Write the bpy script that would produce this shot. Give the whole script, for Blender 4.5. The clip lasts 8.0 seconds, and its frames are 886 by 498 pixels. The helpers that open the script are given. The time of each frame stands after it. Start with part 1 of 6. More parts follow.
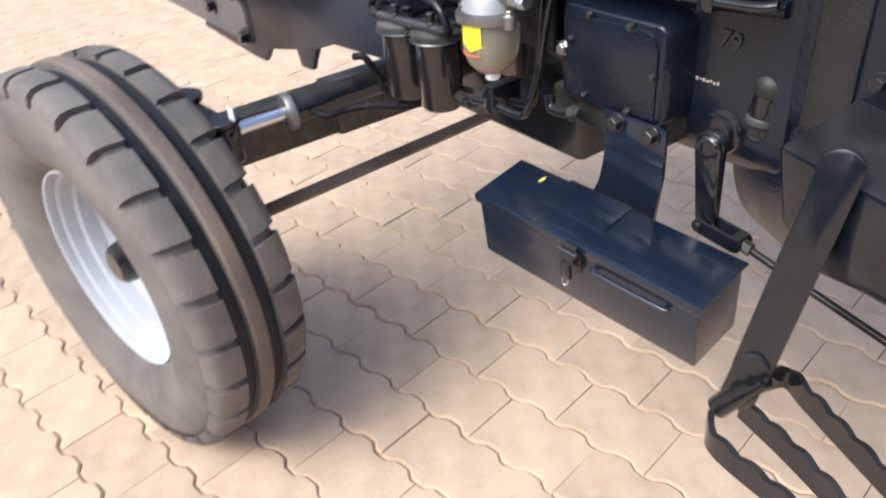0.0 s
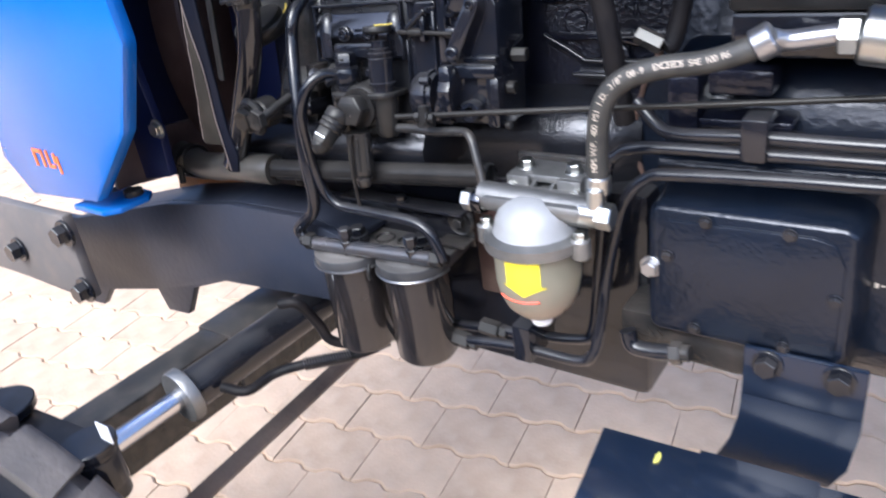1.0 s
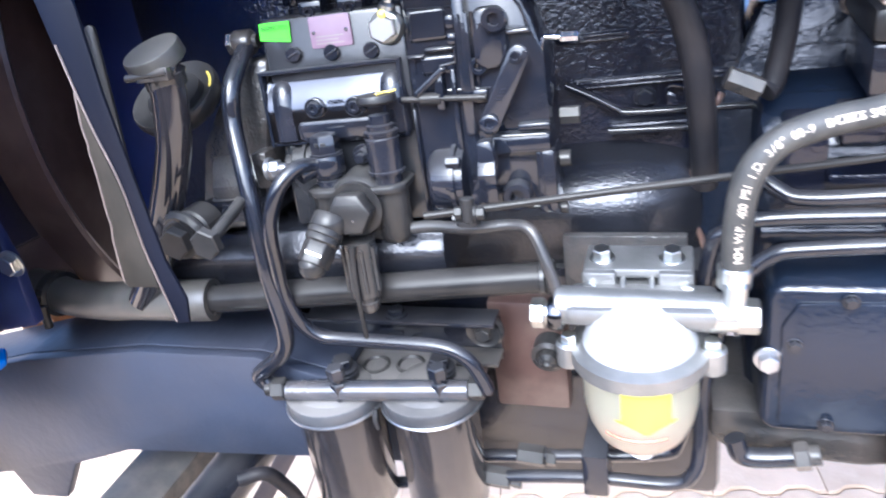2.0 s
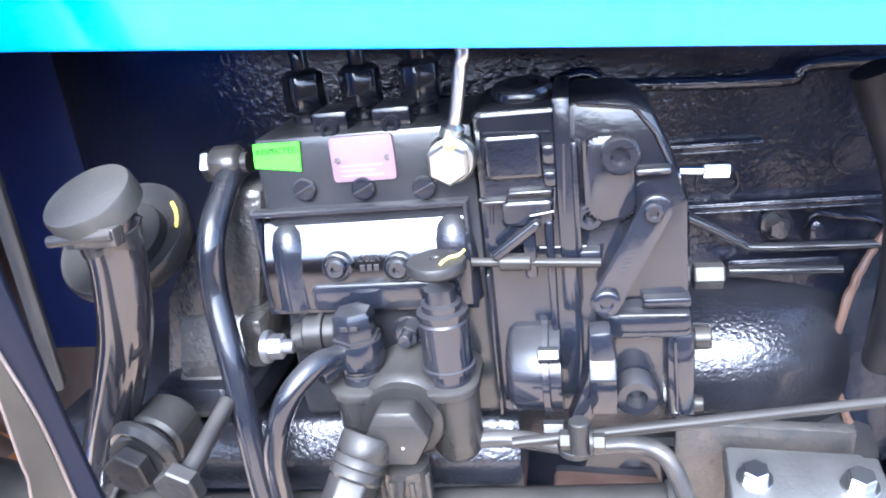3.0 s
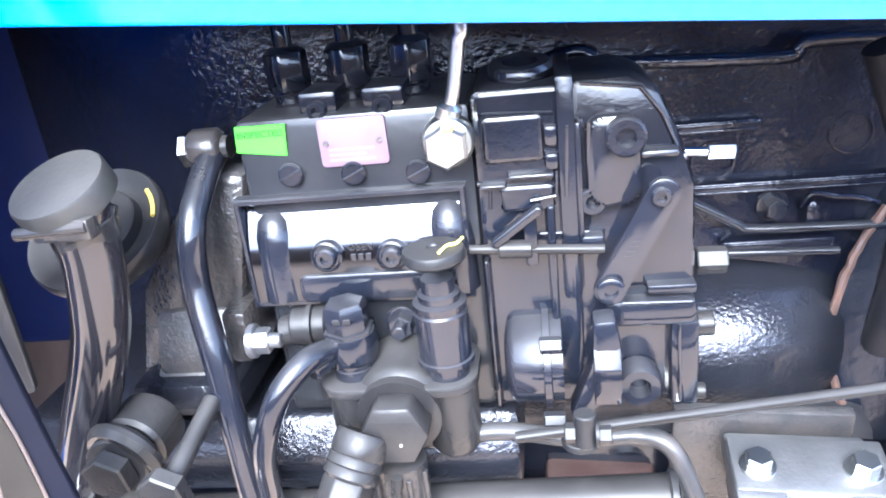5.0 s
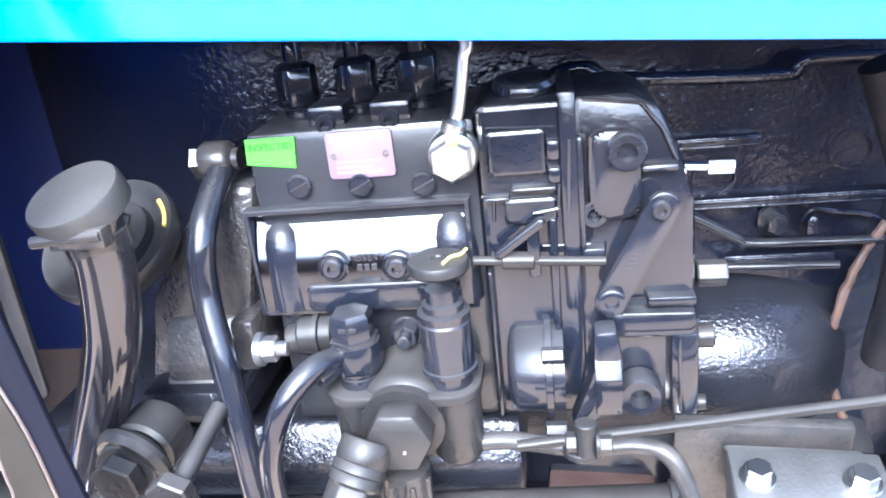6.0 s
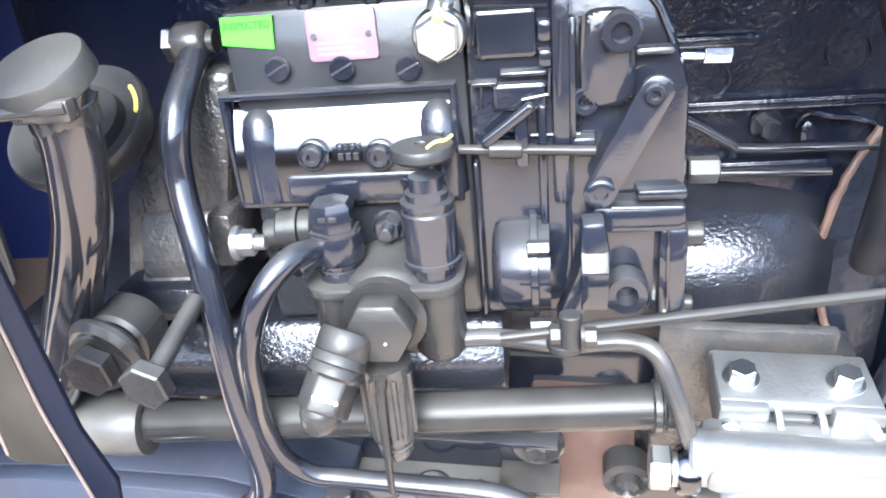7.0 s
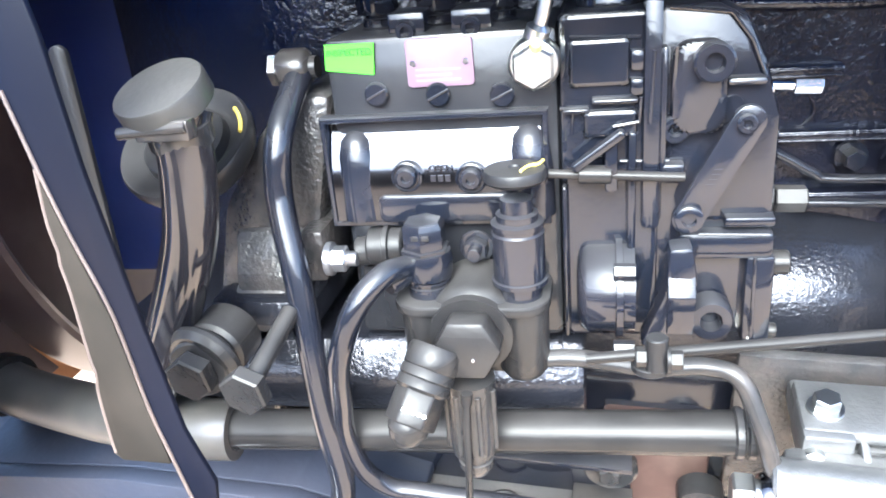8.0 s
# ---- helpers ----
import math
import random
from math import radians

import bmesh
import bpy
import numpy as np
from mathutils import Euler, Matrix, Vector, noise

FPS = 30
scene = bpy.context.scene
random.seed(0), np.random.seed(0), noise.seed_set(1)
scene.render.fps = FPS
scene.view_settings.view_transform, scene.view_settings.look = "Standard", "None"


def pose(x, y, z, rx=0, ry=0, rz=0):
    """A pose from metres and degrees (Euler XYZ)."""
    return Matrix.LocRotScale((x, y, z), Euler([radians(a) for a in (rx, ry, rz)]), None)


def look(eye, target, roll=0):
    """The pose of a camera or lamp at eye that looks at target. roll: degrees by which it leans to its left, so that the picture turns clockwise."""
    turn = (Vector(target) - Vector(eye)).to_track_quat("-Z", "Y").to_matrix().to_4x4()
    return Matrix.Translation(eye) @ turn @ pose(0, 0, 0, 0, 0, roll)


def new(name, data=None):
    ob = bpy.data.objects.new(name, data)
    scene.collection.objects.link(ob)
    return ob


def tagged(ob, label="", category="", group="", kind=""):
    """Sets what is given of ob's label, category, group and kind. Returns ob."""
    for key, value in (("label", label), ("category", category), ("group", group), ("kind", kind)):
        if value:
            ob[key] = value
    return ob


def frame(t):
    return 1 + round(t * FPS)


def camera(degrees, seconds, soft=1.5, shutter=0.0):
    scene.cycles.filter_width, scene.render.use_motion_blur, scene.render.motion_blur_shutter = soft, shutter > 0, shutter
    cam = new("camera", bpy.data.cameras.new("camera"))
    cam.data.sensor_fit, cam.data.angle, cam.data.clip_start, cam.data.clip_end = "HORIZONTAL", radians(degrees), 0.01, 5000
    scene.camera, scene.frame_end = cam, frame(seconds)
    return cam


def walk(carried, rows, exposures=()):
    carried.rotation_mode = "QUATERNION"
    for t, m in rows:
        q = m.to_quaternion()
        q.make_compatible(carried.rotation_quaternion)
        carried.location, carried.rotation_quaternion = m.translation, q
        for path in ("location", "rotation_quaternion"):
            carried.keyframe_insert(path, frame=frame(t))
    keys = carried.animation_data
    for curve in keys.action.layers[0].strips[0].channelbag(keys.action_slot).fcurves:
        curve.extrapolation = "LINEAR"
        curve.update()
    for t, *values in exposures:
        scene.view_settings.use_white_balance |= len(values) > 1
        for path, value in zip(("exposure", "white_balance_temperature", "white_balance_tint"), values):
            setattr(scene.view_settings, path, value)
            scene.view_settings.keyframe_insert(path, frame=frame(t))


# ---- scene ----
cam = camera(60.7, 8.0, soft=1.8, shutter=0.2)
PATH = [
    (0, (0.9999, -0.6848, 1.2085), (-0.1050, 0.0512, 0.3153), -5.49),
    (0.3, (0.8329, -0.6325, 1.2043), (-0.2085, 0.2353, 0.3543), -10.24),
    (0.5, (0.7459, -0.6149, 1.1989), (-0.2396, 0.3391, 0.3751), -8.33),
    (0.6, (0.7009, -0.6106, 1.1979), (-0.2557, 0.3990, 0.4068), -7.59),
    (0.8, (0.6215, -0.5704, 1.2030), (-0.3083, 0.4773, 0.4299), -7.65),
    (0.9, (0.5760, -0.5816, 1.1931), (-0.3206, 0.5317, 0.4743), -6.58),
    (1, (0.5215, -0.5783, 1.2042), (-0.3548, 0.5503, 0.4844), -8.19),
    (1.1, (0.4858, -0.5626, 1.2117), (-0.3757, 0.5856, 0.5049), -8.93),
    (1.2, (0.4256, -0.5678, 1.2107), (-0.2925, 0.6449, 0.4532), -8.24),
    (1.5, (0.3425, -0.5824, 1.2197), (-0.2340, 0.7244, 0.4986), -4.82),
    (1.8, (0.2911, -0.5359, 1.2113), (-0.2148, 0.7941, 0.4797), -6.02),
    (2, (0.2495, -0.4856, 1.2108), (-0.2406, 0.8544, 0.4867), -8.97),
    (2.2, (0.2058, -0.4378, 1.2216), (-0.3136, 0.9094, 0.5322), -9.62),
    (3.3, (0.1259, -0.2948, 1.2417), (-0.2101, 1.0550, 0.4509), -6.74),
    (3.5, (0.1200, -0.2947, 1.2375), (-0.2143, 1.0437, 0.4269), -6.54),
    (4, (0.1074, -0.3003, 1.2318), (-0.2222, 1.0500, 0.4394), -6.70),
    (4.5, (0.1139, -0.2925, 1.2340), (-0.1932, 1.0497, 0.4191), -7.08),
    (5.8, (0.1162, -0.2994, 1.2420), (-0.1974, 1.0751, 0.4854), -6.78),
    (6, (0.1173, -0.3006, 1.2402), (-0.2034, 1.0657, 0.4717), -6.73),
    (6.5, (0.1177, -0.3024, 1.2263), (-0.1801, 1.0354, 0.4007), -6.14),
    (7, (0.1161, -0.3043, 1.2124), (-0.1738, 1.0095, 0.3465), -5.52),
    (7.5, (0.1047, -0.3133, 1.2112), (-0.2545, 1.0067, 0.3813), -5.82),
    (8, (0.1008, -0.3177, 1.2178), (-0.2916, 1.0031, 0.4045), -6.10),
]
EXPOSURES = [(0.0, 1.22, 5500, 5), (0.5, 1.25, 5150, 7), (0.8, 1.35, 5150, 8), (1.5, 2.5, 5050, 9), (2.2, 2.86, 4850, 8), (3.3, 3.6, 4850, 9), (6.0, 3.6, 4850, 8), (6.5, 3.58, 5050, 6), (7.0, 3.56, 5100, 4), (8.0, 3.52, 5120, 3)]
walk(cam, [(t, look(eye, target, roll)) for t, eye, target, roll in PATH], EXPOSURES)

# ---- light ----
world = bpy.data.worlds.new("sky")
scene.world = world
world.use_nodes = True
wn, wl = world.node_tree.nodes, world.node_tree.links
sky = wn.new("ShaderNodeTexSky")
sky.sky_type, sky.sun_disc = "NISHITA", False
sky.sun_elevation, sky.sun_rotation = radians(47), radians(178)
sky.dust_density, sky.air_density, sky.ozone_density = 5.0, 0.45, 0.5
wn["Background"].inputs["Strength"].default_value = 0.15
wl.new(sky.outputs[0], wn["Background"].inputs["Color"])
sun = new("sun", bpy.data.lights.new("sun", "SUN"))
sun.data.energy, sun.data.angle, sun.data.color = 0.62, radians(30), (1.0, 0.91, 0.80)
sun.matrix_world = look((0.1, -3.0, 3.2), (0, 0, 0))


# ---- materials ----
def material(name, base, rough=0.5, metal=0.0, bump=0.0, scale=200.0, vary=0.25, dust=0.0, dust_col=(0.35, 0.27, 0.2), coat=0.0, per_object=0.0, settled=0.0):
    m = bpy.data.materials.new(name)
    m.use_nodes = True
    n, l = m.node_tree.nodes, m.node_tree.links
    b = n["Principled BSDF"]
    b.inputs["Roughness"].default_value, b.inputs["Metallic"].default_value = rough, metal
    b.inputs["Coat Weight"].default_value, b.inputs["Coat Roughness"].default_value = coat, 0.06
    tc = n.new("ShaderNodeTexCoord")
    big = n.new("ShaderNodeTexNoise")
    big.inputs["Scale"].default_value, big.inputs["Detail"].default_value = scale * 0.08, 6
    fine = n.new("ShaderNodeTexNoise")
    fine.inputs["Scale"].default_value, fine.inputs["Detail"].default_value = scale, 3
    for t in (big, fine):
        l.new(tc.outputs["Object"], t.inputs["Vector"])
    ramp = n.new("ShaderNodeMapRange")
    ramp.inputs["From Min"].default_value, ramp.inputs["From Max"].default_value = 0.3, 0.7
    ramp.inputs["To Min"].default_value, ramp.inputs["To Max"].default_value = 1 - vary, 1 + vary
    l.new(big.outputs["Fac"], ramp.inputs["Value"])
    mul = n.new("ShaderNodeMix")
    mul.data_type, mul.blend_type = "RGBA", "MULTIPLY"
    mul.inputs["Factor"].default_value = 1.0
    mul.inputs["A"].default_value = (*base, 1)
    l.new(ramp.outputs[0], mul.inputs["B"])
    colour = mul.outputs["Result"]
    if per_object:
        info = n.new("ShaderNodeObjectInfo")
        hs = n.new("ShaderNodeHueSaturation")
        mr = n.new("ShaderNodeMapRange")
        mr.inputs["To Min"].default_value, mr.inputs["To Max"].default_value = 1 - per_object, 1 + per_object
        l.new(info.outputs["Random"], mr.inputs["Value"])
        l.new(mr.outputs[0], hs.inputs["Value"])
        l.new(colour, hs.inputs["Color"])
        colour = hs.outputs[0]
    if dust:
        dn = n.new("ShaderNodeTexNoise")
        dn.inputs["Scale"].default_value, dn.inputs["Detail"].default_value = scale * 0.15, 8
        l.new(tc.outputs["Object"], dn.inputs["Vector"])
        dr = n.new("ShaderNodeMapRange")
        dr.inputs["From Min"].default_value, dr.inputs["From Max"].default_value = 0.42, 0.72
        dr.inputs["To Max"].default_value = dust
        l.new(dn.outputs["Fac"], dr.inputs["Value"])
        dm = n.new("ShaderNodeMix")
        dm.data_type = "RGBA"
        l.new(dr.outputs[0], dm.inputs["Factor"])
        l.new(colour, dm.inputs["A"])
        dm.inputs["B"].default_value = (*dust_col, 1)
        colour = dm.outputs["Result"]
        rr = n.new("ShaderNodeMapRange")
        rr.inputs["To Min"].default_value, rr.inputs["To Max"].default_value = rough, min(1, rough + 0.5)
        l.new(dr.outputs[0], rr.inputs["Value"])
        l.new(rr.outputs[0], b.inputs["Roughness"])
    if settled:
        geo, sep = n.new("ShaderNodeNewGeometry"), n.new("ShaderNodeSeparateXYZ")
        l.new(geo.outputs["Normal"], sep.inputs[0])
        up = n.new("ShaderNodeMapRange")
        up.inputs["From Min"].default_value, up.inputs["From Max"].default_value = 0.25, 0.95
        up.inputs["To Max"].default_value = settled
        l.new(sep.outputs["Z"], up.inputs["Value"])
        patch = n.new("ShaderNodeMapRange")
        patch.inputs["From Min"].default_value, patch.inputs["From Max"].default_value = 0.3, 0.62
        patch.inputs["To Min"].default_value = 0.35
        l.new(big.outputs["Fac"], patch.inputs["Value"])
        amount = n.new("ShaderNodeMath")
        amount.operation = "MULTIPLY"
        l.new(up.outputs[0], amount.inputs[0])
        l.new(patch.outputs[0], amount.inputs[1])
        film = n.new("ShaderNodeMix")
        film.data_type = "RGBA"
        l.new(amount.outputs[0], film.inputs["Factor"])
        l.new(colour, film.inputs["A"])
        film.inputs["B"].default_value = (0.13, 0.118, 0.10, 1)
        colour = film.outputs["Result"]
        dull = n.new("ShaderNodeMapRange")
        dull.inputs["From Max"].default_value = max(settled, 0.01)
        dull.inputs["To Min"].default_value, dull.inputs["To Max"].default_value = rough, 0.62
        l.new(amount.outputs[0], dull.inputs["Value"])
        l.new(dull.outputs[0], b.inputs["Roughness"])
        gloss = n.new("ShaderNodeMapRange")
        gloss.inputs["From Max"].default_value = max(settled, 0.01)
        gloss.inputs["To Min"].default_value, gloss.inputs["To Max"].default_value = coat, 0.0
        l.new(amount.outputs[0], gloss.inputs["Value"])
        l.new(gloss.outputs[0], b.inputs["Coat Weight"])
    l.new(colour, b.inputs["Base Color"])
    if bump:
        bp = n.new("ShaderNodeBump")
        bp.inputs["Strength"].default_value, bp.inputs["Distance"].default_value = bump, 0.3 / scale
        l.new(fine.outputs["Fac"], bp.inputs["Height"])
        l.new(bp.outputs[0], b.inputs["Normal"])
    return m


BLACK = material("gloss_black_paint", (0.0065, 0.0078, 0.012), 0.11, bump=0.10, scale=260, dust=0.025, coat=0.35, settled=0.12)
CAST = material("black_painted_casting", (0.006, 0.007, 0.013), 0.18, bump=0.5, scale=240, dust=0.012, coat=0.1)
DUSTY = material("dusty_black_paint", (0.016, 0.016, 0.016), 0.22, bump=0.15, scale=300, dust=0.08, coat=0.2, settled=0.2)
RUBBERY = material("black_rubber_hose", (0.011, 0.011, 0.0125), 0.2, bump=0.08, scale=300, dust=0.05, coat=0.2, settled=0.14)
BLUE = material("blue_hood_paint", (0.018, 0.13, 0.46), 0.25, vary=0.05, coat=0.4)
NAVY = material("dark_cowl_paint", (0.006, 0.011, 0.05), 0.4, bump=0.1, scale=120, dust=0.008)
ALU = material("cast_aluminium", (0.225, 0.222, 0.208), 0.42, 0.8, bump=0.45, scale=420, vary=0.2, dust=0.08, dust_col=(0.2, 0.17, 0.13))
ZINC = material("zinc_plated_steel", (0.52, 0.52, 0.48), 0.3, 1.0, vary=0.1)
STEEL = material("bright_steel", (0.62, 0.62, 0.63), 0.2, 1.0, vary=0.1)
CHROME = material("dark_bright_steel", (0.082, 0.084, 0.09), 0.15, 1.0)
RUBBER = material("tyre_rubber", (0.13, 0.115, 0.10), 0.8, bump=0.4, scale=90, dust=0.45, dust_col=(0.25, 0.21, 0.17))
RIM = material("white_rim_paint", (0.43, 0.445, 0.47), 0.45, vary=0.06, dust=0.12)
YELLOW = material("yellow_sticker", (0.95, 0.78, 0.02), 0.4, vary=0.05)
GREEN = material("green_sticker", (0.085, 0.50, 0.0), 0.6, vary=0.06)
PINK = material("anodised_name_plate", (0.135, 0.087, 0.118), 0.5, 0.1, vary=0.2, bump=0.1, scale=500)
INK = material("black_ink", (0.01, 0.02, 0.01), 0.5)
ORANGE = material("orange_decal", (0.85, 0.2, 0.04), 0.4, vary=0.1)
COPPER = material("copper_tag", (0.55, 0.24, 0.14), 0.4, 0.6, vary=0.2)
RED = material("red_mark", (0.8, 0.12, 0.06), 0.5)
BRASSY = material("yellow_paint_dab", (0.8, 0.62, 0.1), 0.5)
RUST = material("brown_primer", (0.055, 0.029, 0.022), 0.5, dust=0.2)
GREY = material("grey_bumper_paint", (0.13, 0.12, 0.11), 0.45, vary=0.1, dust=0.25)
PAVE = material("pink_beige_paver", (0.545, 0.395, 0.26), 0.85, bump=0.4, scale=120, vary=0.17, dust=0.45, dust_col=(0.57, 0.455, 0.33), per_object=0.08)
SAND = material("joint_sand", (0.42, 0.29, 0.18), 0.9, bump=0.6, scale=150)
LEAF = material("yellow_leaf", (0.6, 0.55, 0.1), 0.6)
BOWL = material("frosted_bowl_plastic", (0.50, 0.48, 0.35), 0.3, vary=0.05)
BOWL.node_tree.nodes["Principled BSDF"].inputs["Transmission Weight"].default_value = 0.65
BOWL.node_tree.nodes["Principled BSDF"].inputs["Roughness"].default_value = 0.35
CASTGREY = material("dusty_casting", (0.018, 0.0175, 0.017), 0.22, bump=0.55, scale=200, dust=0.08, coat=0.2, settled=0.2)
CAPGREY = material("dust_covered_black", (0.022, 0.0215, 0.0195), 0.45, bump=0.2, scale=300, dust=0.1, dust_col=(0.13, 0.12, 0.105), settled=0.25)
STAYGREY = material("dusty_grey_steel", (0.020, 0.0175, 0.014), 0.5, 0.0, dust=0.03)
CRINKLE = material("crinkled_dusty_casting", (0.026, 0.0255, 0.025), 0.13, bump=1.0, scale=330, dust=0.07, coat=0.3, settled=0.12)
HOUSING = material("gloss_black_housing", (0.005, 0.008, 0.015), 0.25, bump=0.3, scale=130, dust=0.005)
SHROUD = material("brown_black_shroud", (0.05, 0.033, 0.03), 0.3, vary=0.2, dust=0.1)
RAIL = material("satin_black_rail", (0.016, 0.020, 0.031), 0.42, bump=0.15, scale=90, vary=0.3, dust=0.03)
LETTER = material("worn_white_print", (0.42, 0.36, 0.28), 0.6, vary=0.2)
HOSEGREY = material("weathered_grey_hose", (0.028, 0.027, 0.023), 0.6, vary=0.3, scale=600, bump=0.5, dust=0.15, dust_col=(0.13, 0.11, 0.085))
SUNGROUND = material("sunlit_ground_ochre", (0.42, 0.2, 0.075), 0.55, vary=0.2)
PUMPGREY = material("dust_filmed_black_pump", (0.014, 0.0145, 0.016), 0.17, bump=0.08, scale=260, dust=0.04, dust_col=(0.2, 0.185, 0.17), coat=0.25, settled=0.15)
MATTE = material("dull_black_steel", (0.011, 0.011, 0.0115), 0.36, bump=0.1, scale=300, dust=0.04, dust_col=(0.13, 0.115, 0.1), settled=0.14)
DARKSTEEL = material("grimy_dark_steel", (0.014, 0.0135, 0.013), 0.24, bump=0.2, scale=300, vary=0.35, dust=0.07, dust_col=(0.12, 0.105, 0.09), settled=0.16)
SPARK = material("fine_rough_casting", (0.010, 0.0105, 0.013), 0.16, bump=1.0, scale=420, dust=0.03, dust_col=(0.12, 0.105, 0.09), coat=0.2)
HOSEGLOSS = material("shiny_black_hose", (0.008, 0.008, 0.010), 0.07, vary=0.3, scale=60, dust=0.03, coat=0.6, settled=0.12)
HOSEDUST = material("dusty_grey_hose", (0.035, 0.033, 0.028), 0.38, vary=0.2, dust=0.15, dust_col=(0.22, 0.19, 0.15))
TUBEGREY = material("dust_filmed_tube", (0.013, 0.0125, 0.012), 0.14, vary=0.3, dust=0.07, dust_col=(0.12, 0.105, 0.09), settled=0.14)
TOOLBLUE = material("blue_black_satin_paint", (0.006, 0.011, 0.023), 0.24, vary=0.15, scale=40, dust=0.006, coat=0.4)
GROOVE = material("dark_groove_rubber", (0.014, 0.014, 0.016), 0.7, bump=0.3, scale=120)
RIBDUST = material("brown_dusty_rubber", (0.15, 0.115, 0.088), 0.8, bump=0.5, scale=80, vary=0.3, dust=0.5, dust_col=(0.3, 0.21, 0.14))
TAN = material("tan_plastic", (0.4, 0.31, 0.23), 0.6, vary=0.15)
WALL = material("brown_plaster", (0.2, 0.15, 0.11), 0.9, bump=0.4, scale=30)
NUTGREY = material("dull_plated_nut", (0.4, 0.4, 0.4), 0.3, 0.9, vary=0.15)
SEAM = material("chipped_joint_paint", (0.10, 0.062, 0.045), 0.5, bump=0.6, scale=400, vary=0.4, dust=0.8, dust_col=(0.17, 0.085, 0.05))
FROST = material("frosted_cast_aluminium", (0.33, 0.33, 0.32), 0.55, 0.35, bump=0.35, scale=500, vary=0.08)
DULL = material("dull_black_rubber", (0.008, 0.008, 0.0095), 0.5, bump=0.1, scale=200, dust=0.03)
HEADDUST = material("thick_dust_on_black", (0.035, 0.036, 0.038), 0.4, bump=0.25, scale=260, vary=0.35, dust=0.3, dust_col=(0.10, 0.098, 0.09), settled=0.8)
GLINTLIP = material("painted_glint_edge", (0.30, 0.30, 0.30), 0.3, 0.9, vary=0.3, scale=500)
TUBEWORN = material("dusty_gloss_tube", (0.030, 0.031, 0.034), 0.24, vary=0.3, dust=0.1, coat=0.4)
CANISTER = material("brown_black_canister_paint", (0.016, 0.0145, 0.015), 0.15, vary=0.2, bump=0.05, scale=120, dust=0.05, coat=0.3)
STAYSHADE = material("shaded_navy_stay", (0.0032, 0.004, 0.008), 0.45, vary=0.3, scale=60, dust=0.01)
LITEDGE = material("lit_beige_edge", (0.115, 0.09, 0.075), 0.4, 0.3, vary=0.3, scale=300)
WHITE = material("white_plastic", (0.82, 0.82, 0.8), 0.4, vary=0.04)


# reflections of these paints dimmed and warmed in place of darker, less blue surroundings
for m, level in ((TUBEGREY, 0.2), (DARKSTEEL, 0.3), (STAYGREY, 0.08), (DULL, 0.14), (PUMPGREY, 0.36), (MATTE, 0.34), (DUSTY, 0.36), (CAPGREY, 0.4), (CASTGREY, 0.38), (HOSEGLOSS, 0.42), (BLACK, 0.42), (CRINKLE, 0.45), (STAYSHADE, 0.1)):
    shader = m.node_tree.nodes["Principled BSDF"]
    shader.inputs["Specular IOR Level"].default_value = level
    shader.inputs["Specular Tint"].default_value = (1.0, 0.985, 0.88, 1)


# ---- mesh helpers ----
def link(name, bm, mat, parent=None, label="", sharp=38):
    me = bpy.data.meshes.new(name)
    bmesh.ops.recalc_face_normals(bm, faces=bm.faces)
    bm.to_mesh(me)
    bm.free()
    for p in me.polygons:
        p.use_smooth = True
    me.set_sharp_from_angle(angle=radians(sharp))
    me.materials.append(mat)
    ob = new(name, me)
    ob.parent = parent
    return tagged(ob, label)


def part(name, bm, mat, parent, label=""):
    return link(name, bm, mat, parent, label)


def B():
    return bmesh.new()


def box(bm, x0, x1, y0, y1, z0, z1, bev=0.002, m=None):
    g = bmesh.ops.create_cube(bm, size=1, matrix=Matrix.LocRotScale(((x0 + x1) / 2, (y0 + y1) / 2, (z0 + z1) / 2), None, (abs(x1 - x0), abs(y1 - y0), abs(z1 - z0))))
    vs = set(g["verts"])
    if m is not None:
        bmesh.ops.transform(bm, matrix=m, verts=list(vs))
    if bev:
        es = [e for e in bm.edges if e.verts[0] in vs and e.verts[1] in vs]
        bmesh.ops.bevel(bm, geom=es, offset=bev, segments=2, affect="EDGES", profile=0.5)
    return bm


def lathe(bm, p, d, profile, n=24):
    """Rings of (radius, height) about the axis from p along d."""
    q = Vector((0, 0, 1)).rotation_difference(Vector(d).normalized())
    p = Vector(p)
    rings = []
    for r, h in profile:
        if r < 1e-6:
            rings.append([bm.verts.new(p + q @ Vector((0, 0, h)))])
        else:
            rings.append([bm.verts.new(p + q @ Vector((r * math.cos(a), r * math.sin(a), h))) for a in (2 * math.pi * (i + 0.5) / n for i in range(n))])
    for a, b in zip(rings, rings[1:]):
        for i in range(n):
            j = (i + 1) % n
            f = [a[i % len(a)], a[j % len(a)], b[j % len(b)], b[i % len(b)]]
            f = [v for k, v in enumerate(f) if v not in f[:k]]
            if len(f) > 2:
                bm.faces.new(f)
    return bm


def cyl(bm, p, q, r, r2=None, n=24, c=None):
    p, q = Vector(p), Vector(q)
    h = (q - p).length
    r2 = r if r2 is None else r2
    c = min(r, h) * 0.12 if c is None else c
    return lathe(bm, p, q - p, [(0, 0), (r - c, 0), (r, c), (r2, h - c), (r2 - c, h), (0, h)], n)


def along(p, d, h):
    return Vector(p) + Vector(d).normalized() * h


def bolt(bm, p, d, r, h, washer=1.35, n=6):
    """A hexagon head of radius r and height h on a washer, standing on p."""
    if washer:
        cyl(bm, p, along(p, d, h * 0.25), r * washer, n=20)
    cyl(bm, along(p, d, h * 0.2), along(p, d, h), r, n=n, c=r * 0.1)
    return bm


